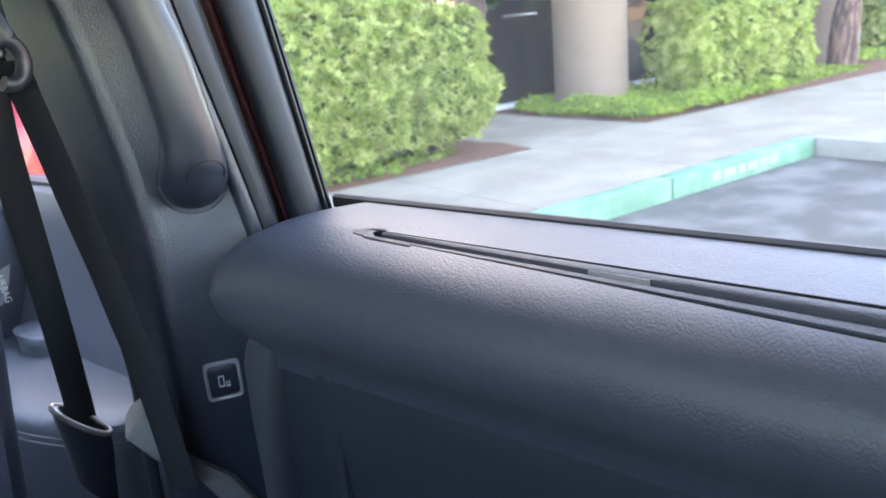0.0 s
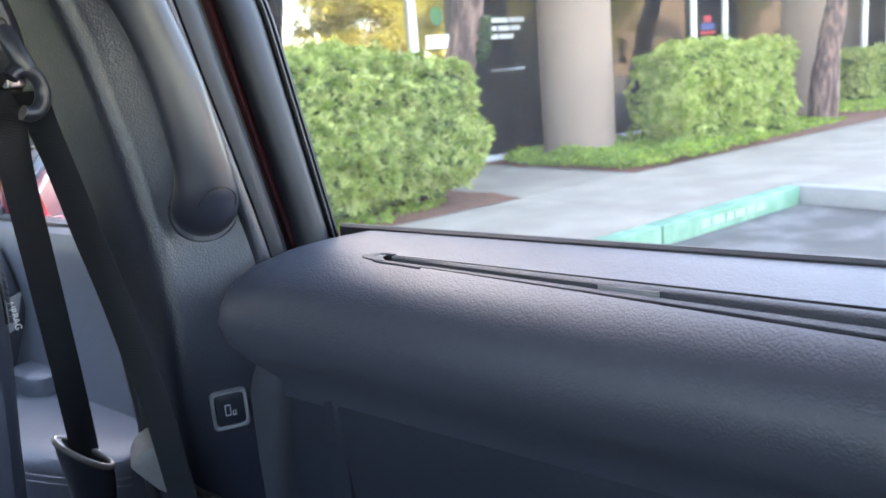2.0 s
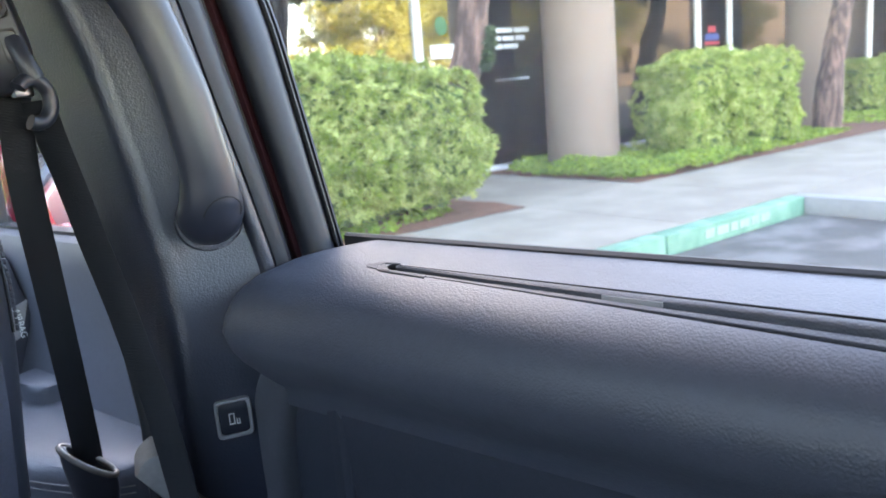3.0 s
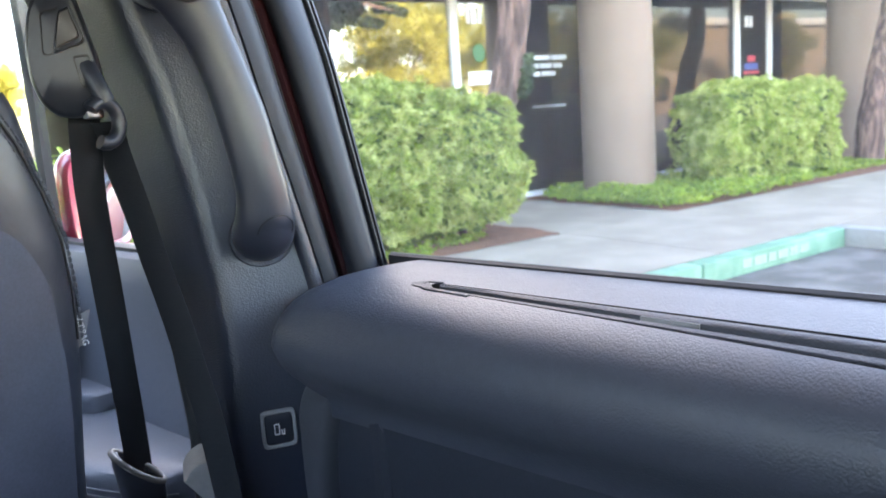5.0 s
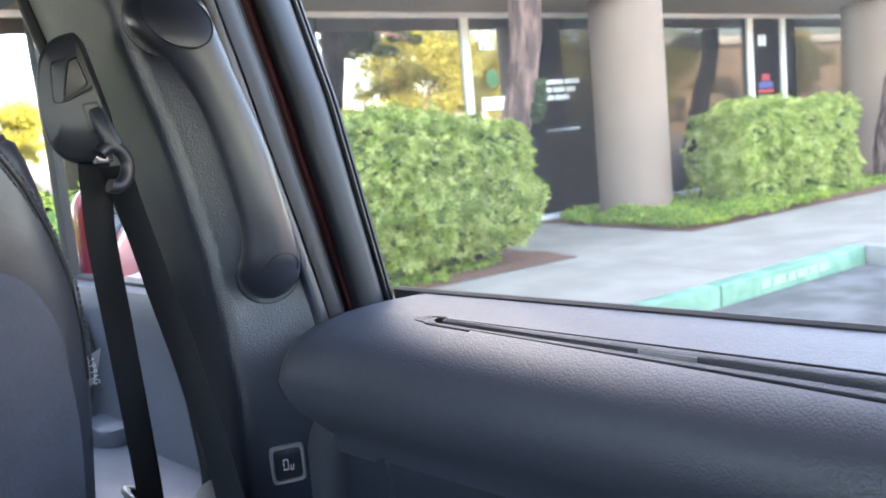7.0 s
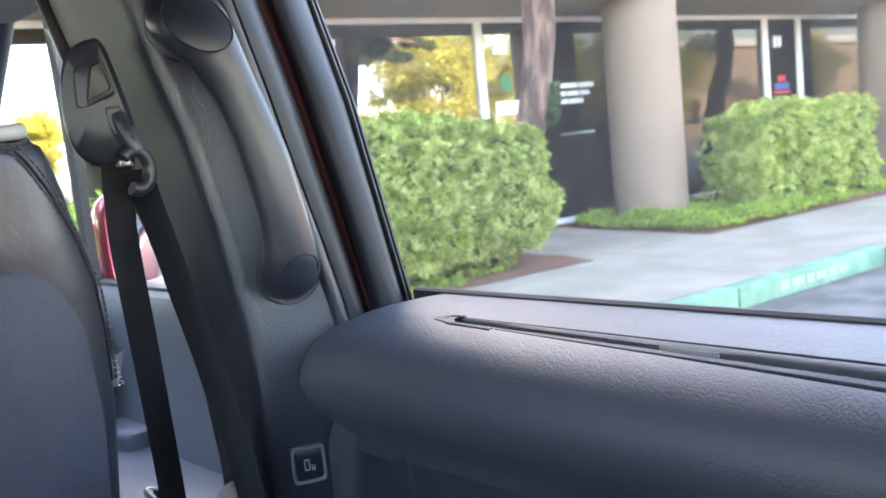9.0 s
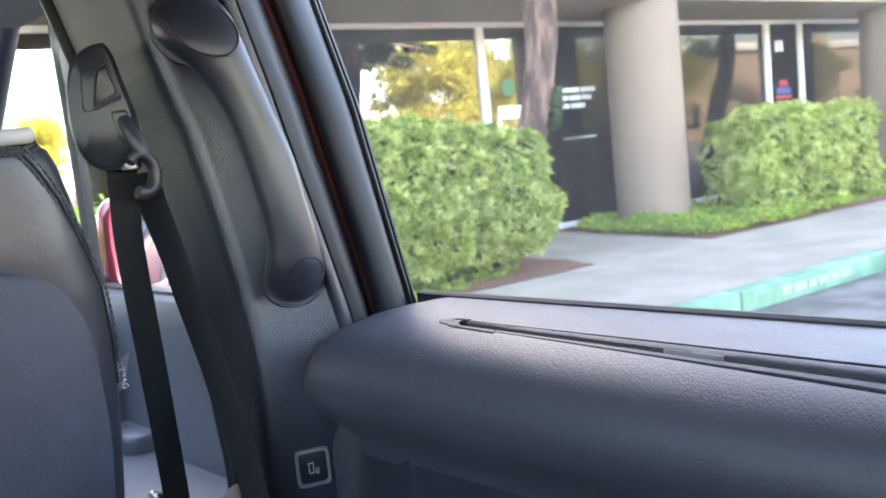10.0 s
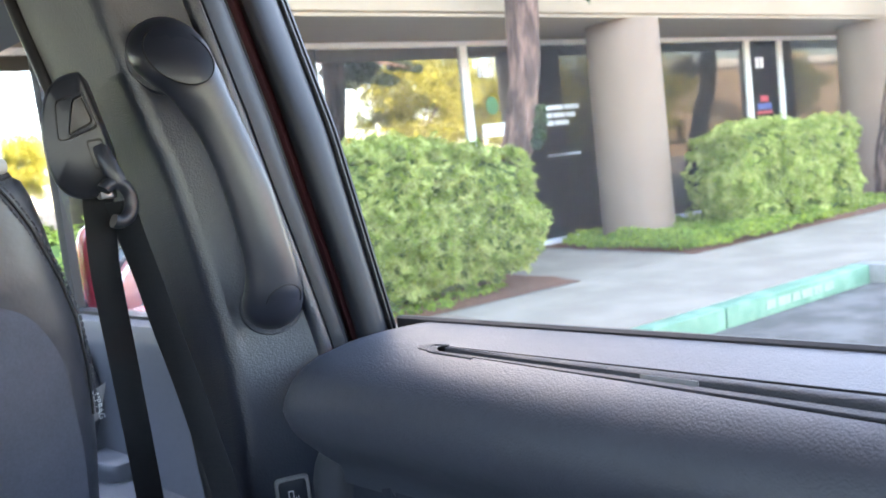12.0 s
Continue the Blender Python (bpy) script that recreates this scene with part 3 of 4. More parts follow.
tree("tree", "flaky red-brown tree trunk rising out of the hedge", [(3.95, 5.70, 0.1), (4.32, 5.47, 1.21), (4.477, 5.42, 1.77), (4.57, 5.42, 2.33), (4.61, 5.40, 3.08), (4.67, 5.36, 4.2)], [0.178, 0.154, 0.14, 0.145, 0.14, 0.10],
     ((4.9, 4.7, 5.7), (2.2, 1.5, 1.2), 26), 5600, 0.10, PINELEAF, 21, sprigs=((4.99, 4.93, 2.87, 0.26), (5.36, 4.93, 2.84, 0.19), (4.58, 5.33, 1.72, 0.05), (4.56, 5.32, 1.62, 0.06), (4.53, 5.31, 1.52, 0.06), (4.50, 5.30, 1.44, 0.05)))
tree("tree", "leaning brown tree trunk before the far column", [(11.35, 5.75, 0.1), (11.45, 5.75, 0.9), (11.7, 5.75, 1.7), (12.0, 5.75, 2.5), (12.1, 5.7, 4.2)], [0.2, 0.17, 0.15, 0.15, 0.10],
     ((12.2, 5.0, 6.0), (2.2, 1.6, 1.2), 24), 4200, 0.11, PINELEAF, 22, sprigs=((11.9, 5.4, 2.6, 0.25),))

# trees and a low building across the lot, lit by the sun
gold = tree("tree", "yellow-green broadleaf tree across the parking lot", [(0, 0, 0), (0.1, 0, 1.4), (0, 0.1, 2.8)], [0.22, 0.18, 0.14], ((0, 0, 4.2), (2.7, 2.4, 2.3), 70), 16000, 0.19, GOLDLEAF, 31, pose(17.6, -14, 0))
for x, y, rz in ((21.6, -15, 70), (25.5, -16, 160), (29, -15, 250), (36, -17, 110), (52, -19, 40), (4.0, -42, 200)):
    copy_thing(gold, pose(x, y, 0, 0, 0, rz))
tree("tree", "tall dark pine across the parking lot", [(0, 0, 0), (0, 0, 3), (0.1, 0, 6.5)], [0.26, 0.22, 0.14], ((4.6, 0, 5.15), (2.2, 2.0, 0.75), 40), 7500, 0.2, PINELEAF, 33, pose(9.2, -10.5, 0))
far = thing("low_building", "low beige building across the parking lot", "building")
part("wall", box((38, -34, 0), (75, -24, 6.3), 0.05), STUCCO, far)
part("roof_edge", box((37.6, -34.4, 6.3), (75.4, -23.6, 6.9), 0.05), FRAMEWHITE, far)
for i in range(8):
    part("window", box((40 + 4.4 * i, -24.01, 0.9), (42.4 + 4.4 * i, -23.98, 2.7)), SHOPGLASS, far, "", False)

# ---------------- van: body ----------------
PN = Vector((-0.5, -0.866, 0))         # the way the pillar's inner face looks


def on_pillar(u, z, h=0.0):
    """A point of the pillar's face, h in front of it."""
    return Vector((u, (0.79 - 0.5 * u) / 0.866, z)) + PN * h


van = thing("van_body", "dark red minivan body with a black cabin", "van", VAN)
part("floor_pan", box((-1.35, -2.2, 0.32), (0.60, 2.3, 0.38)), CARPET, van, "dark carpet floor", False)
part("roof", box((-1.37, -2.2, 1.74), (0.55, 1.97, 1.80), 0.02), HEADLINER, van, "grey cloth headliner")
part("roof_skin", box((-1.42, -2.25, 1.802), (0.60, 2.00, 1.83), 0.012), REDPAINT, van, "dark red roof")
part("left_side", box((-1.42, -2.25, 0.30), (-1.36, 2.2, 1.05), 0.02), SMOOTH, van)
part("left_skin", box((-1.47, -2.25, 0.25), (-1.422, 3.0, 1.05), 0.02), REDPAINT, van)
for v0, v1 in ((-2.25, -1.95), (-0.55, -0.40), (0.62, 0.78)):
    part("left_pillar", box((-1.42, v0, 1.05), (-1.37, v1, 1.74), 0.01), SMOOTH, van)
part("tailgate", box((-1.36, -2.25, 0.30), (0.60, -2.20, 1.10), 0.02), SMOOTH, van)
part("rear_skin", box((-1.47, -2.31, 0.25), (0.70, -2.252, 1.10), 0.02), REDPAINT, van)
part("dashboard", loft([[(x, 1.75, 0.4), (x, 1.70, 0.85), (x, 1.78, 0.98), (x, 2.05, 1.03), (x, 2.99, 0.97), (x, 2.99, 0.4)] for x in (-1.34, 0.56)]), SMOOTH, van)
part("bonnet", loft([[(x, 3.00, 0.3), (x, 3.00, 0.97), (x, 3.03, 0.96), (x, 3.10, 0.84), (x, 3.12, 0.3)] for x in (-1.42, 0.66)]), REDPAINT, van, "dark red bonnet")
for x in (-1.38, 0.58):
    part("front_pillar", tube([(x, 3.00, 0.99), (x - 0.02 * (x > 0), 2.52, 1.38), (x - 0.06 * (x > 0), 1.96, 1.77)], 0.028, 10), SATIN, van)
part("windscreen", loft([[(-1.36, 2.99, 1.00), (-1.32, 1.97, 1.76)], [(0.56, 2.99, 1.00), (0.50, 1.97, 1.76)]], closed=False), CARTINT, van, "", False)
part("front_door_skin", box((0.66, 0.80, 0.28), (0.70, 2.99, 1.04), 0.015), REDPAINT, van)
part("sliding_door_skin", box((0.66, -0.80, 0.28), (0.70, 0.795, 1.03), 0.015), REDPAINT, van)
part("rear_quarter", box((0.60, -2.25, 0.30), (0.70, -0.81, 1.08), 0.02), REDPAINT, van)
part("rear_pillar", box((0.52, -1.05, 1.08), (0.60, -0.80, 1.74), 0.02), SMOOTH, van)
part("tail_pillar", box((0.50, -2.25, 1.08), (0.60, -2.0, 1.74), 0.02), SMOOTH, van)

# unseen seat row, added to close the cabin and block low light behind
part("added_seat_back", loft([[Vector((u, v, z)) for v, z in ((-0.95, 0.42), (-0.78, 0.44), (-0.80, 0.80), (-0.86, 1.16), (-0.90, 1.31), (-0.96, 1.33), (-1.02, 1.29), (-1.02, 0.42))] for u in (-1.33, -1.30, 0.36, 0.40)]), SEATLEATHER, van, "unseen rear seat back added to block light")
part("added_seat_cushion", box((-1.33, -0.80, 0.40), (0.36, -0.32, 0.72), 0.05, seg=3), SEATLEATHER, van, "unseen rear seat cushion added to block light")

for v0, v1 in ((-1.95, -0.55), (-0.40, 0.62), (0.78, 2.20)):
    part("left_glass", box((-1.40, v0, 1.05), (-1.395, v1, 1.74)), LEFTPANE if v0 < 0 else FRONTTINT, van, "", False)
part("rear_glass", box((-1.36, -2.23, 1.10), (0.52, -2.225, 1.74)), REARTINT, van, "lightly tinted rear glass", False)
part("quarter_glass", box((0.56, -2.0, 1.08), (0.565, -1.05, 1.74)), CARTINT, van, "lightly tinted rear glass", False)

# pillar between the doors: fold and outer edge by height
FOLD = [(0.55, 0.325), (0.76, 0.330), (0.88, 0.338), (1.00, 0.344), (1.085, 0.3426), (1.228, 0.326), (1.30, 0.314), (1.377, 0.302), (1.445, 0.285), (1.60, 0.252), (1.75, 0.225)]
EDGE = [(0.55, 0.475), (0.76, 0.475), (0.88, 0.475), (1.00, 0.470), (1.088, 0.4596), (1.22, 0.4346), (1.32, 0.414), (1.43, 0.393), (1.585, 0.3598), (1.75, 0.32)]
DEPTH = [(0.55, 0.07), (0.85, 0.085), (1.00, 0.12), (1.10, 0.145), (1.20, 0.165), (1.30, 0.180), (1.50, 0.205), (1.75, 0.21)]
SIDE = Vector((-0.10, 0.99, 0)).normalized()
ACROSS = Vector((0.866, -0.5, 0))


def at_height(table, z):
    return float(np.interp(z, [a for a, _ in table], [b for _, b in table]))


def section(z):
    """The trim's outline at a height: raised bead, shallow field, soft fold, rounded side wall."""
    pf, pe = on_pillar(at_height(FOLD, z), z), on_pillar(at_height(EDGE, z), z)
    deep = 0.010 * min(max((z - 1.05) / 0.08, 0), 1) * min(max((1.64 - z) / 0.06, 0), 1)
    rim = 0.005
    out = [pe - PN * 0.05 + ACROSS * 0.004, pe - PN * 0.004 + ACROSS * 0.004, pe + PN * rim * 0.5 + ACROSS * 0.002, pe - ACROSS * 0.003 + PN * rim, pe - ACROSS * 0.010 + PN * rim, pe - ACROSS * 0.015 + PN * rim * 0.4,
           pe - ACROSS * 0.019 - PN * deep * 0.8, pe.lerp(pf, 0.35) - PN * deep, pe.lerp(pf, 0.6) - PN * deep]
    a, b = pf + ACROSS * 0.020 - PN * deep, pf + SIDE * 0.034 - ACROSS * 0.004
    c = pf - ACROSS * 0.006 + PN * 0.006
    for k in range(8):
        q = k / 7
        out.append(a * (1 - q) ** 2 + c * 2 * q * (1 - q) + b * q * q)
    d = at_height(DEPTH, z)
    out += [pf + SIDE * (0.034 + (d - 0.064) * 0.35) - ACROSS * 0.007, pf + SIDE * (0.034 + (d - 0.064) * 0.7) - ACROSS * 0.007, pf + SIDE * (d - 0.03) - ACROSS * 0.004, pf + SIDE * (d - 0.008), pf + SIDE * d + ACROSS * 0.008]
    back = pf + SIDE * d
    return out + [back + Vector((0.05, 0.02, 0)), back + Vector((0.20, 0.02, 0))]


part("pillar_trim", loft([section(z) for z in np.linspace(0.55, 1.75, 49)]), PLASTIC, van, "grained dark plastic pillar trim")


def front_edge(z, forward, inward):
    """A point just ahead of the trim's front edge."""
    return on_pillar(at_height(FOLD, z), z) + SIDE * (at_height(DEPTH, z) + forward) - ACROSS * inward


part("front_door_seal", tube([front_edge(z, 0.012, -0.004) for z in np.linspace(0.60, 1.74, 34)], 0.011, 10), RUBBER, van, "black rubber front door seal")

# door opening beside the pillar: seal, red painted jamb
GLASS = [(1.00, 0.585), (1.098, 0.604), (1.392, 0.680), (1.613, 0.762), (1.75, 0.815)]


def beside(z, f, h):
    """Between the pillar's edge (0) and the sliding door's glass (1), h towards the cabin."""
    a = on_pillar(at_height(EDGE, z), z) - PN * 0.005
    b = Vector((0.56, at_height(GLASS, z), z))
    p = a.lerp(b, f)
    return p + PN * h


def strip(name, spots, mat, owner, label="", z0=1.02, z1=1.75):
    rings = [[beside(z, f, h) for f, h in spots] for z in np.linspace(z0, z1, 26)]
    return part(name, loft(rings), mat, owner, label)


strip("door_seal", ((0.00, -0.03), (0.02, -0.002), (0.05, 0.006), (0.13, 0.009), (0.22, 0.006), (0.27, -0.004), (0.28, -0.03)), SEALGREY, van, "dark grey ribbed door seal")
strip("jamb_groove", ((0.27, -0.050), (0.275, -0.026), (0.31, -0.024), (0.33, -0.030), (0.335, -0.050)), DARK, van)
strip("door_jamb", ((0.315, -0.06), (0.32, -0.026), (0.37, -0.018), (0.43, -0.020), (0.48, -0.030), (0.485, -0.06)), JAMBRED, van, "dark red door jamb with the gap's shade in its paint")

# ---------------- van: sliding door ----------------
door = thing("sliding_door", "closed sliding van door with grained black vinyl top and window shade slot", "sliding door", VAN)
strip("window_frame", ((0.43, -0.05), (0.435, -0.016), (0.46, -0.004), (0.50, 0.004), (0.57, 0.011), (0.66, 0.014), (0.76, 0.012), (0.83, 0.006), (0.87, -0.004), (0.88, -0.03)), FRAMETRIM, door, "satin dark window frame")
strip("glass_seal", ((0.875, -0.03), (0.88, 0.000), (0.91, 0.005), (0.935, 0.002), (0.945, -0.008), (0.955, -0.006), (0.965, 0.002), (0.99, 0.001), (1.0, -0.006), (1.0, -0.03)), RUBBER, door, "black rubber glass run")

PROFILE = [(0.562, 1.097), (0.545, 1.097), (0.52, 1.096), (0.50, 1.094), (0.475, 1.0905), (0.455, 1.086), (0.44, 1.0815), (0.42, 1.0735), (0.402, 1.062), (0.388, 1.047), (0.378, 1.028), (0.373, 1.008),
           (0.375, 0.988), (0.381, 0.970), (0.391, 0.954), (0.403, 0.940), (0.415, 0.925), (0.424, 0.908), (0.431, 0.885)]


def roll_z(u):
    return float(np.interp(-u, [-a for a, _ in PROFILE[:11]], [b for _, b in PROFILE[:11]]))


def front_of(u):
    return (0.772 - 0.5 * u) / 0.866


def slot_in(v):
    return 0.4335 + 0.058 * max(v, -1.3)


def slot_out(v):
    return 0.4684 + 0.0154 * max(v, -1.3)


STATIONS = [0.0, 0.006, 0.014, 0.03, 0.06, 0.10, 0.14, 0.170, 0.187] + [0.187 + 0.05 * i for i in range(1, 34)]
bm = bmesh.new()
grid = []
for s in STATIONS:
    row = []
    end = max(0.0, 1 - s / 0.03)
    vv = 0.62 - s
    us = [0.562, 0.545, 0.52, 0.50, slot_out(vv), slot_in(vv), 0.425 if slot_in(vv) > 0.43 else slot_in(vv) - 0.006]
    pts = [(u, roll_z(u)) for u in us] + [p for p in PROFILE[7:] if p[0] < 0.419 or p[1] < 1.0]
    for u, z in pts:
        z2 = z - 0.012 * end * end * (z > 1.0)
        u2 = u + 0.012 * end * end * (u < 0.42)
        row.append(bm.verts.new((u2, front_of(u) - s, z2)))
    grid.append(row)
for i in range(len(grid) - 1):
    for j in range(len(grid[0]) - 1):
        if j == 4 and i >= 8:
            continue
        bm.faces.new((grid[i][j], grid[i][j + 1], grid[i + 1][j + 1], grid[i + 1][j]))
cap = [bm.verts.new(v.co + Vector((0.01, -0.03, 0))) for v in grid[0]]
for j in range(len(cap) - 1):
    bm.faces.new((grid[0][j], grid[0][j + 1], cap[j + 1], cap[j]))
part("door_top_roll", bm, LEATHER, door, "grained black vinyl door top")


def along_slot(name, spots, mat, v0=0.434, v1=-1.0, label="", caps=True):
    """A long piece in the shade slot; spots: share of the way from inner to outer edge, height over the surface."""
    rings = []
    for v in np.linspace(v0, v1, 24):
        a, b = slot_in(v), slot_out(v)
        rings.append([Vector((a + (b - a) * f, v, roll_z(a + (b - a) * min(max(f, 0), 1)) + h)) for f, h in spots])
    return part(name, loft(rings), mat, door, label)


along_slot("slot_channel", ((-0.02, 0.0), (-0.02, -0.022), (1.02, -0.022), (1.02, 0.0), (0.99, -0.001), (0.96, -0.018), (0.04, -0.018), (0.01, -0.001)), DARK, 0.450, label="dark shade slot")
along_slot("slot_lip", ((0.12, -0.014), (0.12, -0.004), (0.16, -0.0015), (0.34, -0.0015), (0.38, -0.005), (0.38, -0.014)), SHELF, 0.430)
along_slot("shade_bar", ((0.46, -0.016), (0.46, -0.004), (0.52, 0.0005), (0.66, 0.002), (0.82, 0.001), (0.88, -0.004), (0.88, -0.016)), SHELF, 0.418, label="dark plastic window shade bar")
rim = [(slot_in(0.36) - 0.002, 0.36), (slot_in(0.40) - 0.002, 0.40), (slot_in(0.43) - 0.002, 0.430), (slot_in(0.43) + 0.001, 0.441), (slot_in(0.43) + 0.007, 0.4455), (slot_out(0.43) - 0.003, 0.4445), (slot_out(0.43) + 0.001, 0.439), (slot_out(0.43) + 0.002, 0.42)]
part("slot_rim", tube([Vector((p[0], p[1], roll_z(p[0]) - 0.0006)) for p in smooth_path(rim, 5)], 0.0022, 8), SHELF, door)
tip = smooth_path([(slot_in(0.42), 0.42), (slot_in(0.44), 0.445), (slot_in(0.44) + 0.003, 0.462), (slot_in(0.44) + 0.010, 0.466), (slot_out(0.44) - 0.006, 0.460), (slot_out(0.44), 0.450), (slot_out(0.44), 0.4445)], 4)
part("slot_end", loft([[Vector((u, v, roll_z(u) + h)) for u, v in tip] for h in (-0.003, 0.0010)]), SHELF, door, "flat dark flange at the slot's end")
part("bar_clip", loft([[Vector((slot_in(v) + (slot_out(v) - slot_in(v)) * f, v, roll_z(0.45) + h)) for f, h in ((0.43, -0.004), (0.435, 0.0010), (0.45, 0.0022), (0.485, 0.0022), (0.49, -0.004))] for v in (0.135, 0.071)]), GREYTRIM, door, "small bright metal clip on the shade bar")
TAB = [(0.414, 1.062), (0.4085, 1.068), (0.4075, 1.075), (0.412, 1.082), (0.424, 1.090), (0.440, 1.096), (0.462, 1.100), (0.466, 1.088)]
tab = part("pull_tab", loft([[Vector((0.437 + (u - 0.437) * k, v, 1.080 + (z - 1.080) * k)) for u, z in TAB] for v, k in ((-0.217, 0.82), (-0.212, 0.96), (-0.206, 1.0), (-0.148, 1.0), (-0.142, 0.96), (-0.137, 0.82))]), SMOOTH, door, "ribbed grey pull tab of the window shade")
for k in range(4):
    part("rib", tube([(0.440 - 0.007 * k, -0.150, 1.0965 - 0.0032 * k), (0.440 - 0.007 * k, -0.204, 1.0965 - 0.0032 * k)], 0.0018, 6), SMOOTH, tab)

part("window_belt_seal", loft([[Vector((u, front_of(0.56) - s, z)) for u, z in ((0.5625, 1.085), (0.5625, 1.0995), (0.567, 1.103), (0.575, 1.102), (0.576, 1.085))] for s in (-0.035, 0.4, 0.8, 1.3, 1.7)]), RUBBER, door, "black rubber belt seal")
bm = bmesh.new()
loft([[Vector((0.568, at_height(GLASS, z) + 0.004, z)), Vector((0.568, -1.0, z))] for z in (1.06, 1.75)], closed=False, bm=bm)
part("window_glass", bm, SIDEGLASS, door, "lightly tinted side glass", False)
part("top_rail", box((0.53, -1.0, 1.70), (0.60, 0.82, 1.76), 0.01), SATIN, door)

# lower panel with the joint and the curved trim at its front edge
part("lower_panel", loft([[Vector((b, v, z)) for z, b in ((0.95, 0.440), (0.92, 0.4305), (0.89, 0.4285), (0.85, 0.431), (0.70, 0.445), (0.55, 0.455), (0.40, 0.46))] + [Vector((0.52, v, 0.40)), Vector((0.52, v, 0.966))] for v in (0.505, 0.50, 0.3, 0.0, -0.4, -0.8)]), LOWERPANEL, door, "smooth dark lower door panel")
part("front_panel", loft([[Vector((b, v, z)) for z, b in ((0.964, 0.448), (0.85, 0.446), (0.70, 0.458), (0.40, 0.468))] + [Vector((0.53, v, 0.40)), Vector((0.53, v, 0.966))] for v in (0.66, 0.60, 0.545, 0.505)]), LOWERPANEL, door)
ARCH = [(0.36, 0.745, 0.668), (0.70, 0.728, 0.645), (0.8025, 0.7091, 0.632), (0.881, 0.6865, 0.612), (0.915, 0.668, 0.595), (0.9413, 0.6478, 0.572), (0.962, 0.618, 0.552)]
rings = []
for z, lead, trail in smooth_path(ARCH, 5):
    w = lead - trail
    rings.append([Vector((x, trail + w * f, z)) for f, x in ((1.02, 0.48), (1.0, 0.436), (0.95, 0.424), (0.80, 0.417), (0.45, 0.416), (0.16, 0.419), (0.04, 0.427), (0.0, 0.440), (0.0, 0.48))])
part("edge_trim", loft(rings), EDGEGREY, door, "curved dark trim on the door edge")
rings = [[Vector((x, 0.540 - 0.036 * f, z)) for f, x in ((0, 0.47), (0.04, 0.437), (0.2, 0.429), (0.75, 0.427), (0.95, 0.434), (1.0, 0.47))] for z in (0.40, 0.70, 0.85, 0.962)]
part("edge_strip", loft(rings), LOWERPANEL, door)

# ---------------- grab handle ----------------
handle = thing("grab_handle", "long curved black plastic grab handle screwed to the pillar", "grab handle", VAN)
hp = smooth_path([(0.313, 1.519, -0.012, 0.043, 0.95), (0.314, 1.518, 0.012, 0.047, 0.92), (0.318, 1.511, 0.034, 0.049, 0.85), (0.328, 1.494, 0.050, 0.046, 0.75), (0.342, 1.465, 0.057, 0.037, 0.66), (0.360, 1.415, 0.057, 0.0305, 0.64),
                  (0.374, 1.365, 0.056, 0.030, 0.64), (0.385, 1.315, 0.055, 0.032, 0.62), (0.393, 1.26, 0.054, 0.0325, 0.62), (0.398, 1.215, 0.050, 0.035, 0.64), (0.398, 1.180, 0.040, 0.040, 0.75),
                  (0.396, 1.160, 0.022, 0.0425, 0.88), (0.394, 1.153, -0.010, 0.038, 0.95)], 7)
part("handle_bar", tube([on_pillar(p[0], p[1], p[2]) for p in hp], [p[3] for p in hp], 28, across=ACROSS, flat=[p[4] for p in hp]), HANDLE, handle)


def screw_cap(at, normal, up, rx, ry, label):
    """A flush oval cap with a fine dark gap round it."""
    n = Vector(normal).normalized()
    u = (Vector(up) - n * Vector(up).dot(n)).normalized()
    w = u.cross(n)
    cap = part("screw_cap", disc(at, n, u, rx, ry, 0.003, seg=40, dome=ry * 0.19), HANDLE, handle, label)
    part("cap_gap", tube([Vector(at) + n * 0.0022 + w * (rx + 0.0004) * math.cos(a) + u * (ry + 0.0004) * math.sin(a) for a in np.linspace(0, 2 * math.pi, 49)], 0.0011, 6), DARK, cap)


screw_cap(on_pillar(0.3290, 1.499, 0.0745), PN + Vector((0.10, -0.02, 0.44)), ACROSS * -0.62 + Vector((0, 0, 0.78)), 0.035, 0.048, "oval blue-black screw cap")
screw_cap(on_pillar(0.407, 1.166, 0.0555), PN + Vector((0.25, -0.1, -0.62)), ACROSS * 0.4 + Vector((0, 0, 0.9)), 0.024, 0.026, "black lower screw cap")
part("mount_plate", disc(on_pillar(0.314, 1.514, -0.012), PN, (-0.15, 0, 1), 0.053, 0.053, 0.008), PLASTIC, handle)
part("mount_plate", disc(on_pillar(0.396, 1.150, -0.012), PN, (-0.15, 0, 1), 0.046, 0.044, 0.006), PLASTIC, handle)

# ---------------- door switch ----------------
sw = thing("door_switch", "black sliding door switch with a grey square frame", "switch", VAN)
SC = on_pillar(0.390, 0.867, 0.0)
across = ACROSS


def square(r, h, n=8, power=0.25):
    return [SC + PN * h + across * r * math.copysign(abs(math.cos(a)) ** power, math.cos(a)) + Vector((0, 0, 1)) * r * 1.14 * math.copysign(abs(math.sin(a)) ** power, math.sin(a)) for a in (2 * math.pi * (k + 0.5) / 32 for k in range(32))]


part("frame", loft([square(0.0253, 0.0), square(0.0253, 0.005), square(0.0240, 0.007), square(0.0212, 0.006), square(0.0203, 0.001)], caps=False), GREYTRIM, sw, "grey square bezel")
part("button", loft([square(0.0206, 0.0005), square(0.0203, 0.0035), square(0.0190, 0.0045), square(0.008, 0.0038)]), SATIN, sw, "black push button")


def icon(x0, x1, z0, z1):
    b = bmesh.new()
    loft([[SC + PN * h + across * x + Vector((0, 0, z)) for x, z in ((x0, z0), (x1, z0), (x1, z1), (x0, z1))] for h in (0.0040, 0.0052)], bm=b)
    part("symbol", b, WHITEPRINT, sw, "", False)


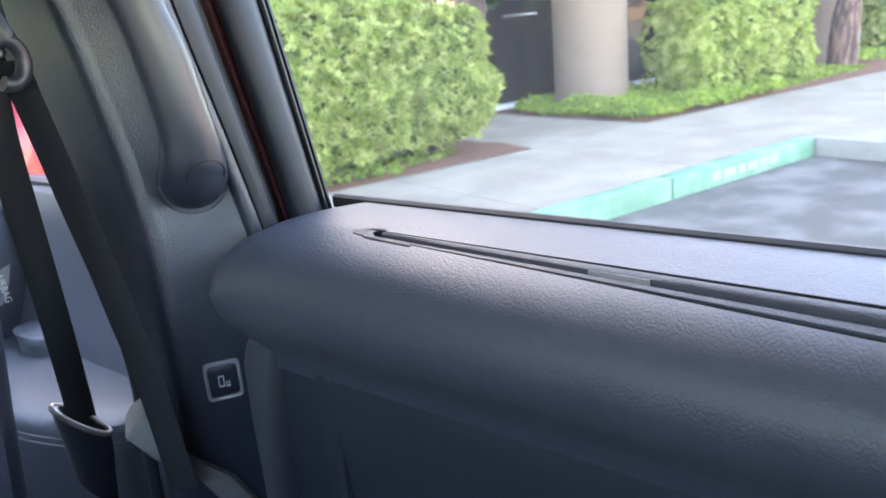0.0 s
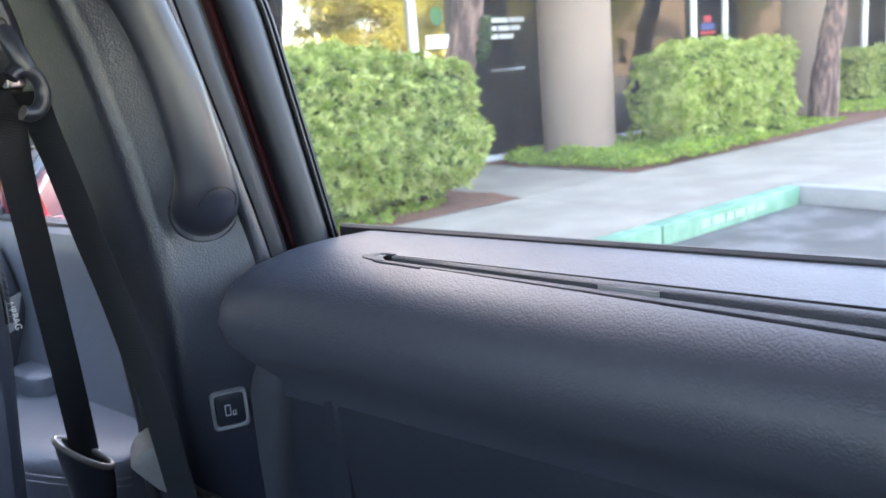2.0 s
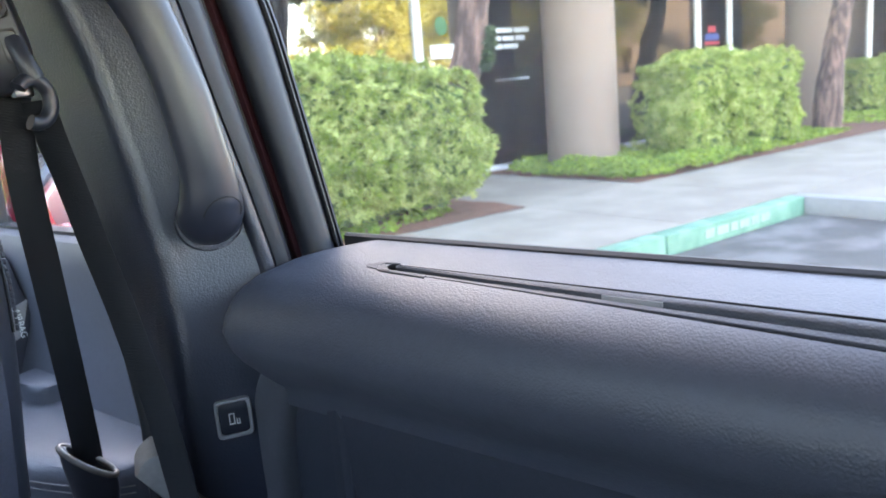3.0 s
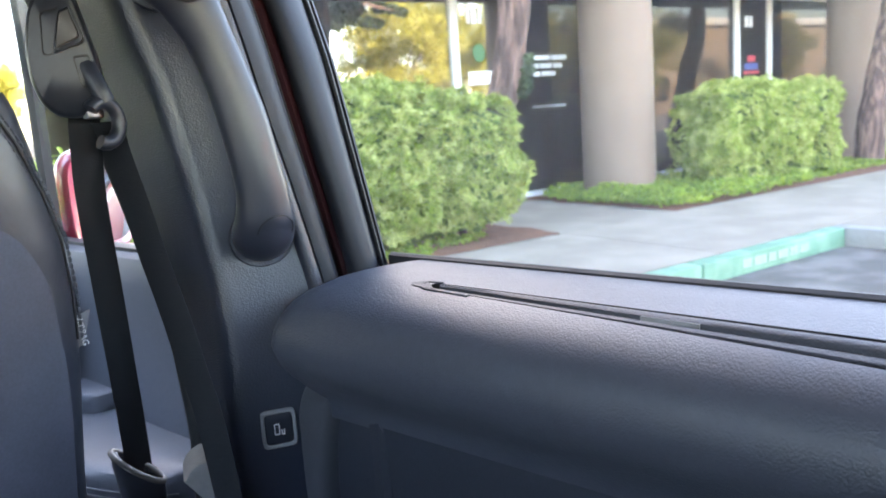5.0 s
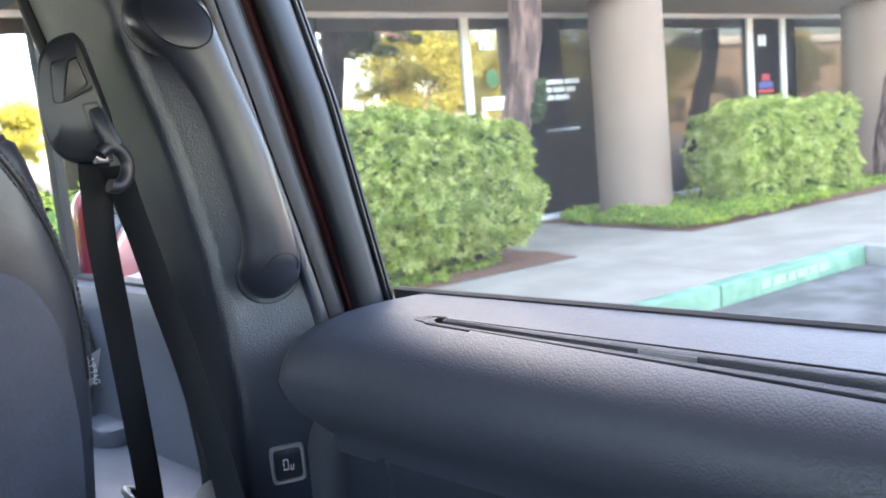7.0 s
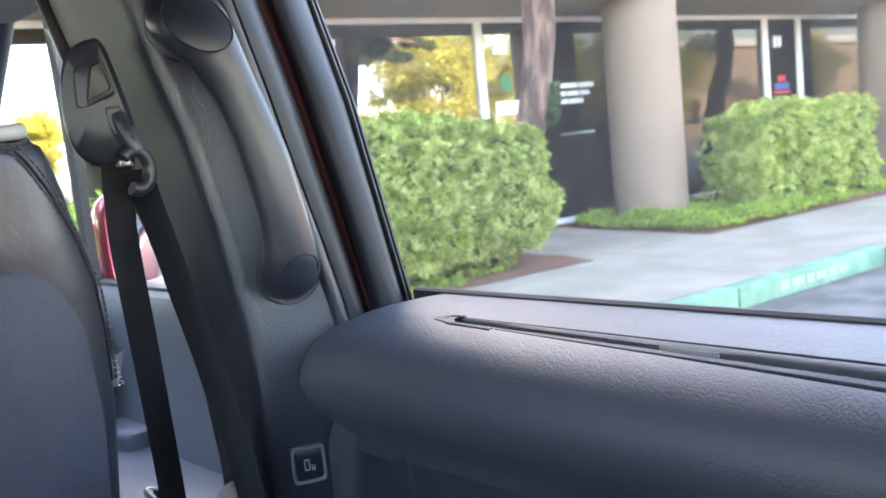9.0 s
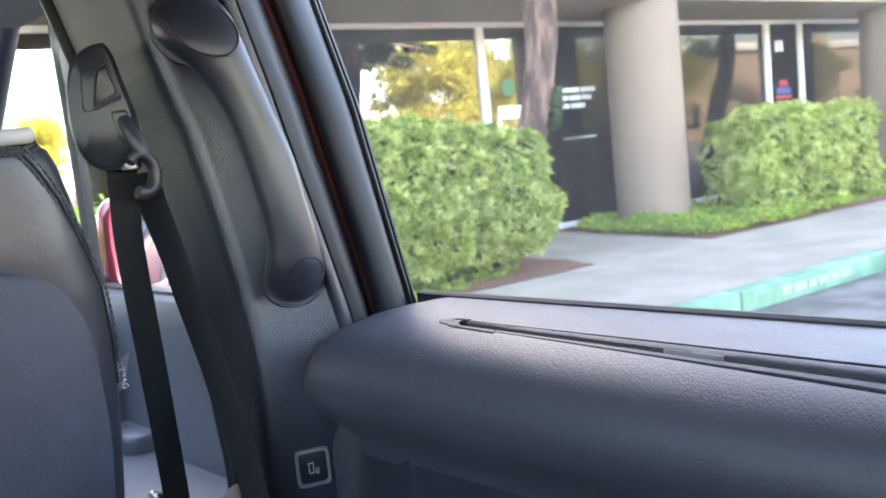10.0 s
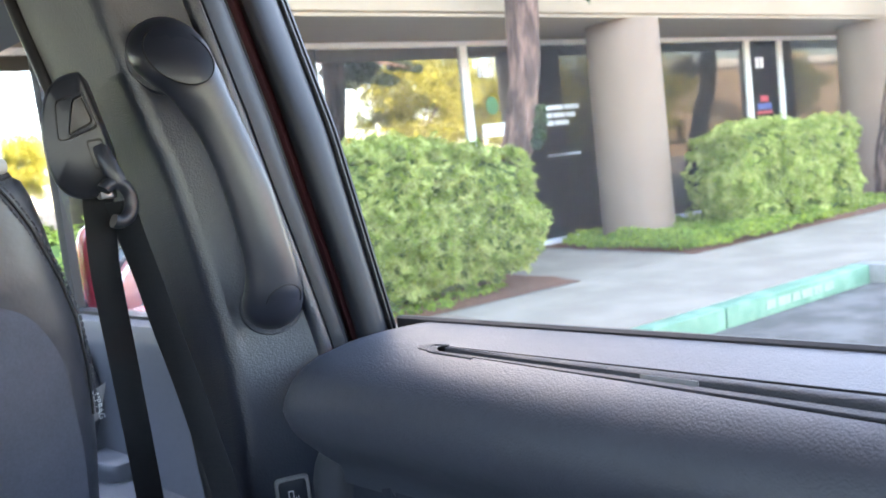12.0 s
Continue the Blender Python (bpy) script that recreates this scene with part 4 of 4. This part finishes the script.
for q in ((-0.009, -0.0075, -0.011, 0.010), (-0.009, 0.001, 0.0085, 0.010), (-0.009, 0.001, -0.011, -0.0095), (-0.0005, 0.001, -0.011, 0.010), (0.004, 0.0055, -0.011, -0.002), (0.0085, 0.010, -0.011, -0.002), (0.004, 0.010, -0.012, -0.0105)):
    icon(*[0.78 * c for c in q])

# ---------------- front seat belt ----------------
belt = thing("seat_belt", "black woven front seat belt hanging from its height adjuster", "seat belt", VAN)
AC = [(0.2177, 1.500), (0.2225, 1.493), (0.2265, 1.473), (0.235, 1.428), (0.240, 1.398), (0.241, 1.368), (0.235, 1.348), (0.219, 1.335), (0.2024, 1.333), (0.188, 1.340), (0.1767, 1.3567), (0.1705, 1.3854), (0.1704, 1.427), (0.1785, 1.469), (0.192, 1.490), (0.206, 1.498)]
mid = np.mean(np.array(AC), axis=0)
outline = smooth_path(AC + AC[:1], 3)[:-1]


def plate(scale, h):
    return [on_pillar(mid[0] + (p[0] - mid[0]) * scale, mid[1] + (p[1] - mid[1]) * scale, h) for p in outline]


adj = part("adjuster", loft([plate(1.0, -0.045), plate(1.0, 0.002), plate(0.97, 0.009), plate(0.90, 0.013), plate(0.4, 0.015)]), SATIN, belt, "black belt height adjuster cover")
BF = [(0.1904, 1.4628), (0.2203, 1.4704), (0.2311, 1.4243), (0.1873, 1.4089)]
BT = [(0.2093, 1.4609), (0.2187, 1.4651), (0.2263, 1.4318), (0.2007, 1.4182)]


def quad_ring(pts, scale, h):
    """A four-sided outline with rounded corners."""
    c = np.mean(np.array(pts), axis=0)
    ps = [np.array(p) for p in pts]
    out = []
    for k in range(4):
        a, b, d = ps[k - 1], ps[k], ps[(k + 1) % 4]
        for q in (0, 0.33, 0.67, 1.0):
            e, f = b + (a - b) * 0.16 * (1 - q), b + (d - b) * 0.16 * q
            m = e * (1 - q) + f * q
            out.append(on_pillar(c[0] + (m[0] - c[0]) * scale, c[1] + (m[1] - c[1]) * scale, h))
    return out


part("button_recess", loft([quad_ring(BF, 1.03, 0.010), quad_ring(BF, 1.03, 0.0158), quad_ring(BF, 0.98, 0.0158), quad_ring(BF, 0.93, 0.0128), quad_ring(BF, 0.3, 0.0128)]), DARK, adj, "dark recess round the button")
part("button_frame", loft([quad_ring(BT, 1.36, 0.0128), quad_ring(BT, 1.34, 0.0185), quad_ring(BT, 1.12, 0.0195), quad_ring(BT, 1.08, 0.014)], caps=False), SATIN, adj)
part("release_button", loft([quad_ring(BT, 1.04, 0.012), quad_ring(BT, 1.02, 0.018), quad_ring(BT, 0.92, 0.0195)]), BUTTONGREY, adj, "dark grey release button")
PK = [(0.2164, 1.4077), (0.2325, 1.4099), (0.2385, 1.372), (0.2215, 1.370)]
part("hinge_pocket", loft([quad_ring(PK, 1.05, 0.010), quad_ring(PK, 1.05, 0.0155), quad_ring(PK, 0.9, 0.0150), quad_ring(PK, 0.85, 0.012)]), DARK, adj)
part("stalk", tube([on_pillar(0.228, 1.400, 0.010), on_pillar(0.235, 1.378, 0.019), on_pillar(0.243, 1.350, 0.016)], [0.010, 0.011, 0.012], 12, across=ACROSS, flat=0.6), SATIN, belt)
ring = [on_pillar(0.238 + 0.015 * math.cos(a), 1.324 + 0.026 * math.sin(a), 0.014 - 0.012 * math.cos(a)) for a in np.linspace(-2.0, 2.4, 22)]
part("belt_guide", tube(ring, 0.0095, 12), SATIN, belt, "black belt guide loop")
part("guide_pin", box((0.217, 0.775, 1.330), (0.240, 0.79, 1.350), 0.003), METAL, belt, "bright steel bar")
s1 = smooth_path([(0.230, 0.800, 1.338), (0.2302, 0.815, 1.3297), (0.2303, 0.822, 1.2907), (0.2378, 0.845, 1.2173), (0.2589, 0.882, 1.075), (0.2783, 0.915, 0.929), (0.288, 0.930, 0.81), (0.290, 0.935, 0.74)], 8)
part("shoulder_strap", ribbon(s1, [Vector((0.96, -0.12, -0.1))] * len(s1), 0.041), WEB, belt, "woven webbing strap")
# points slid towards the camera's eye, so the strap clears the pillar in view
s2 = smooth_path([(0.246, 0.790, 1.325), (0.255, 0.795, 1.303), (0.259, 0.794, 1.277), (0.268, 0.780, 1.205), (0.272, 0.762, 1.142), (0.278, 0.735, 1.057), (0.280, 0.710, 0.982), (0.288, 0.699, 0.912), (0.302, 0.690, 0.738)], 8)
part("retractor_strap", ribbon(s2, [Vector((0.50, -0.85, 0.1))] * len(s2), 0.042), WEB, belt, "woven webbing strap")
bg = part("lower_guide", loft([[Vector((0.285 + 0.030 * k * math.cos(a), 0.928 - 0.021 * k * math.cos(a) + 0.022 * k * math.sin(a), z + 0.012 * math.sin(a) - 0.026 * math.cos(a))) for a in (2 * math.pi * i / 24 for i in range(24))]
                               for z, k in ((0.66, 0.70), (0.72, 0.85), (0.765, 1.0), (0.782, 1.0), (0.788, 0.93), (0.784, 0.72), (0.765, 0.66))]), SATIN, belt, "black belt tongue with a painted glint along its rim")
part("rim", tube([Vector((0.285 + 0.029 * math.cos(a), 0.928 - 0.020 * math.cos(a) + 0.021 * math.sin(a), 0.787 + 0.012 * math.sin(a) - 0.025 * math.cos(a))) for a in np.linspace(0, 2 * math.pi, 30)], 0.0050, 10), RIMGLINT, bg, "pale rim with a glint put into its colour")
COVER = [(0.2685, 0.818), (0.274, 0.829), (0.2807, 0.8365), (0.290, 0.842), (0.2975, 0.8419), (0.3058, 0.8071), (0.3424, 0.758), (0.3839, 0.7163), (0.410, 0.66), (0.375, 0.66), (0.3387, 0.7342), (0.2934, 0.7786)]


def cover_ring(scale, h):
    c = (0.325, 0.765)
    return [on_pillar(c[0] + (u - c[0]) * scale, c[1] + (z - c[1]) * scale, h) for u, z in COVER]


part("foot_cover", loft([cover_ring(1.0, -0.06), cover_ring(1.0, 0.004), cover_ring(0.97, 0.010), cover_ring(0.90, 0.013)]), PALEPLASTIC, van, "worn grey plastic cover at the pillar foot")

# ---------------- front seat ----------------
seat = thing("front_seat", "black leather front seat with a dark padded back shell", "car seat", VAN)
SEAT_C = -0.095
HALF = [(0.50, 0.228), (0.70, 0.238), (0.90, 0.247), (1.019, 0.2546), (1.081, 0.256), (1.127, 0.2556), (1.189, 0.250), (1.235, 0.238), (1.264, 0.231), (1.307, 0.222), (1.342, 0.213), (1.362, 0.204), (1.374, 0.192)]


def seat_ring(z, grow=0.0, lift=0.0, power=0.5):
    h = at_height(HALF, z) - grow
    lean = 0.855 - 0.10 * (z - 0.5) / 0.9
    th = 0.088 - 0.02 * max(0, (z - 1.25) / 0.15)
    return [Vector((SEAT_C + h * math.copysign(abs(math.cos(a)) ** power, math.cos(a)), lean + (th - grow) * math.copysign(abs(math.sin(a)) ** 0.75, math.sin(a)), z + lift)) for a in (2 * math.pi * k / 48 for k in range(48))]


levels = sorted([0.50 + 0.02 * k for k in range(43)] + [z for z, _ in HALF if 1.0 < z < 1.374])
part("backrest", loft([seat_ring(z) for z in levels] + [seat_ring(1.374, 0.012, 0.004), seat_ring(1.374, 0.035, 0.010), seat_ring(1.374, 0.06, 0.012)]), SEATLEATHER, seat, "black leather backrest")
SHELL = smooth_path([(0.50, 0.188), (0.75, 0.198), (0.932, 0.207), (0.999, 0.2096), (1.044, 0.208), (1.096, 0.2035), (1.14, 0.1986), (1.178, 0.1835), (1.2013, 0.167), (1.2157, 0.145), (1.2245, 0.117), (1.228, 0.09), (1.231, 0.045), (1.2315, 0.015)], 4)


def shell_ring(z, w, d):
    lean = 0.855 - 0.10 * (z - 0.5) / 0.9
    return [Vector((SEAT_C + w * x, lean - 0.084 - d * (1 - 0.75 * abs(x) ** 3), z + 0.005)) for x in np.linspace(-1, 1, 25)] + [Vector((SEAT_C + w * 0.96 * x, lean - 0.045, z + 0.005)) for x in np.linspace(1, -1, 25)]


part("back_shell", loft([shell_ring(z, w, 0.040 - 0.010 * max(0, (z - 1.15) / 0.06)) for z, w in SHELL]), SEATSHELL, seat, "dark fabric-covered back panel")


def back_point(x, z, out=0.0016):
    """A point on the back of the backrest."""
    lean = 0.855 - 0.10 * (z - 0.5) / 0.9
    th = 0.088 - 0.02 * max(0, (z - 1.25) / 0.15)
    c = min(abs(x - SEAT_C) / at_height(HALF, z), 0.999) ** 2
    return Vector((x, lean - th * max(0.0, 1 - c * c) ** 0.375 - out, z))


def edge_line(z, off):
    """A line down the back of the seat that runs out over its right edge."""
    return back_point(SEAT_C + at_height(HALF, z) - off - float(np.interp(z, [0.95, 1.244, 1.305, 1.36], [0.008, 0.016, 0.028, 0.046])), z)


def seam_with_stitches(points, width):
    """A sewn seam: a dark fold between two rows of raised stitches."""
    part("seam", tube(points, 0.0018, 6), DARK, seat)
    for side in (-1, 1):
        for a, b in zip(points, points[1:]):
            t = (b - a).normalized()
            o = t.cross(Vector((0, -1, 0))).normalized() * width * side
            part("stitch", tube([a.lerp(b, 0.10) + o, a.lerp(b, 0.5) + o + Vector((0, -0.0014, 0)), a.lerp(b, 0.84) + o], 0.0021, 5), THREAD, seat)


seam_with_stitches([edge_line(z, 0.0) for z in np.linspace(1.362, 1.06, 38)], 0.0052)
seam_with_stitches([back_point(x, 1.3605 + 0.0006 * math.sin(x * 30)) for x in np.linspace(-0.255, 0.064, 42)], 0.0035)
seam_with_stitches([back_point(0.064 + 0.024 * k / 4, 1.360 + 0.008 * k / 4) for k in range(5)], 0.003)
part("head_piping", tube([Vector((SEAT_C + 0.178 * math.sin(a), 0.690 + 0.02 * (1 - math.cos(a)), 1.381 - 0.006 * math.cos(a))) for a in np.linspace(-1.35, 1.35, 24)], 0.0095, 10), LIGHTTRIM, seat, "pale grey piping across the seat top")
part("headrest", loft([[Vector((SEAT_C + w * math.copysign(abs(math.cos(a)) ** 0.6, math.cos(a)), 0.80 + 0.055 * math.copysign(abs(math.sin(a)) ** 0.7, math.sin(a)), z)) for a in (2 * math.pi * k / 32 for k in range(32))]
                       for z, w in ((1.455, 0.08), (1.465, 0.12), (1.52, 0.135), (1.60, 0.13), (1.64, 0.11), (1.655, 0.07))]), SEATLEATHER, seat, "black leather headrest")
for x in (-0.06, 0.06):
    part("headrest_post", tube([(SEAT_C + x, 0.79, 1.37), (SEAT_C + x, 0.80, 1.50)], 0.007, 10), METAL, seat)
part("cushion", box((-0.34, 0.86, 0.42), (0.14, 1.42, 0.60), 0.05, seg=4), SEATLEATHER, seat)
part("airbag_tag", loft([[Vector((u, 0.832 - 0.1 * (u - 0.165) + d, z)) for u, z in ((0.165, 1.018), (0.190, 1.030), (0.198, 1.052), (0.2056, 1.077), (0.165, 1.062))] for d in (0, 0.0006)]), TAGGREY, seat, "small grey tag with white lettering", False)
fc = bpy.data.curves.new("tag_text", "FONT")
fc.body, fc.size, fc.extrude, fc.align_x, fc.align_y = "AIRBAG", 0.0115, 0.0003, "CENTER", "CENTER"
ft = new("tag_lettering", fc)
me = bpy.data.meshes.new_from_object(ft.evaluated_get(bpy.context.evaluated_depsgraph_get()))
bpy.data.objects.remove(ft)
me.materials.append(WHITEPRINT)
ft = new("tag_lettering", me)
ft.parent = seat
ft.matrix_local = Matrix.Translation((0.1905, 0.8280, 1.048)) @ Matrix.Rotation(radians(-16), 4, "Z") @ Matrix.Rotation(radians(90), 4, "X") @ Matrix.Rotation(radians(-84), 4, "Z")

# ---------------- front door ----------------
fd = thing("front_door", "closed front van door with grey vinyl panel and armrest", "car door", VAN)
part("door_panel", loft([[Vector((u, v, z)) for u, z in ((0.655, 1.045), (0.60, 1.042), (0.580, 1.032), (0.572, 1.012), (0.569, 0.97), (0.566, 0.90), (0.552, 0.82), (0.525, 0.74), (0.512, 0.70), (0.508, 0.62), (0.51, 0.40), (0.655, 0.40))] for v in (0.80, 1.2, 1.6, 2.0, 2.28)]), DOORGREY, fd, "grey vinyl door panel")
part("belt_seal", loft([[Vector((u, v, z)) for u, z in ((0.600, 1.04), (0.600, 1.050), (0.625, 1.052), (0.625, 1.04))] for v in (0.80, 2.2)]), RUBBER, fd)
ARM = [(1.035, 0.07), (1.042, 0.115), (1.058, 0.150), (1.09, 0.180), (1.15, 0.208), (1.28, 0.250), (1.42, 0.262), (1.6, 0.255), (1.8, 0.22), (1.95, 0.16), (2.0, 0.05)]
part("armrest", loft([[Vector((0.565 - d * k, v, z)) for k, z in ((0, 0.690), (0.25, 0.691), (0.6, 0.689), (0.85, 0.684), (0.95, 0.676), (0.99, 0.662), (1.0, 0.645), (0.985, 0.60), (0.95, 0.46), (0.6, 0.40), (0, 0.40))] for v, d in smooth_path(ARM, 3)]), DOORGREY, fd, "grey padded vinyl armrest")
for z in (0.646, 0.632):
    part("armrest_seam", tube([Vector((0.565 - d * 1.003, v, z)) for v, d in smooth_path(ARM[2:8], 4)], 0.0016, 6), PALEPLASTIC, fd, "pale stitched seam")
part("door_pull", loft([[Vector((0.53 - 0.075 * math.sin(math.pi * i / 8) ** 0.5, 1.56 + 0.07 * math.cos(math.pi * i / 8) + d, z)) for i in range(9)] for z, d in ((0.66, 0.0), (0.715, 0.0), (0.728, 0.006), (0.733, 0.02))]), DOORGREY, fd)
bm = bmesh.new()
loft([[Vector((0.63 - 0.1 * (z - 1.08), 0.85, z)), Vector((0.63 - 0.1 * (z - 1.08), 2.95 - 1.00 * (z > 1.1), z))] for z in (1.03, 1.74)], closed=False, bm=bm)
part("window_glass", bm, CARGLASS, fd, "clear front side glass", False)

part("quarter_post", loft([[Vector((u, v + w * dv, z)) for u, dv in ((uc - 0.012, -1), (uc - 0.018, 0), (uc - 0.012, 1), (uc + 0.012, 1), (uc + 0.012, -1))] for z, uc, v, w in ((1.03, 0.622, 1.93, 0.018), (1.20, 0.618, 1.92, 0.022), (1.45, 0.608, 1.89, 0.024), (1.74, 0.600, 1.88, 0.020))]), DARK, fd, "dark post of the front quarter window")

mirror = thing("side_mirror", "red side mirror mounted on the front door", "side mirror", VAN)
part("housing", loft([[Vector((0.748 + w * math.copysign(abs(math.cos(a)) ** 0.55, math.cos(a)), v, 1.135 + h * math.copysign(abs(math.sin(a)) ** 0.55, math.sin(a)))) for a in (2 * math.pi * k / 28 for k in range(28))]
                      for v, w, h in ((1.905, 0.078, 0.120), (1.90, 0.086, 0.136), (1.915, 0.095, 0.145), (1.96, 0.095, 0.145), (2.03, 0.075, 0.11), (2.06, 0.03, 0.05))]), MIRRORRED, mirror, "glossy red mirror housing")
part("mirror_glass", disc((0.748, 1.899, 1.135), (-0.30, -0.95, -0.08), (0, 0, 1), 0.070, 0.116, 0.003, power=0.55), MIRROR, mirror, "mirror glass")
part("arm", tube([(0.65, 1.97, 1.03), (0.72, 1.96, 1.06)], 0.028, 10), DARK, mirror)

# ---------------- parked truck across the lot ----------------
truck = thing("box_truck", "orange and white box truck parked across the lot", "truck", pose(12.4, -17.2, 0))
part("cargo_box", box((-2.6, 0, 0.8), (2.6, 2.2, 2.95), 0.05), material("orange_truck_paint", (0.62, 0.16, 0.03), 0.45, var=0.06, scale=2, fine=60), truck, "orange cargo box")
part("cab", loft([[(2.65, y, 0.5), (4.3, y, 0.5), (4.35, y, 1.2), (3.9, y, 1.35), (3.5, y, 2.05), (2.65, y, 2.1)] for y in (0.1, 2.1)]), FRAMEWHITE, truck, "white cab", False)
for x in (-1.6, 3.5):
    for y in (0.05, 1.9):
        part("wheel", disc((x, y, 0.42), (0, -1, 0), (0, 0, 1), 0.42, 0.42, 0.2, 28), RUBBER, truck)
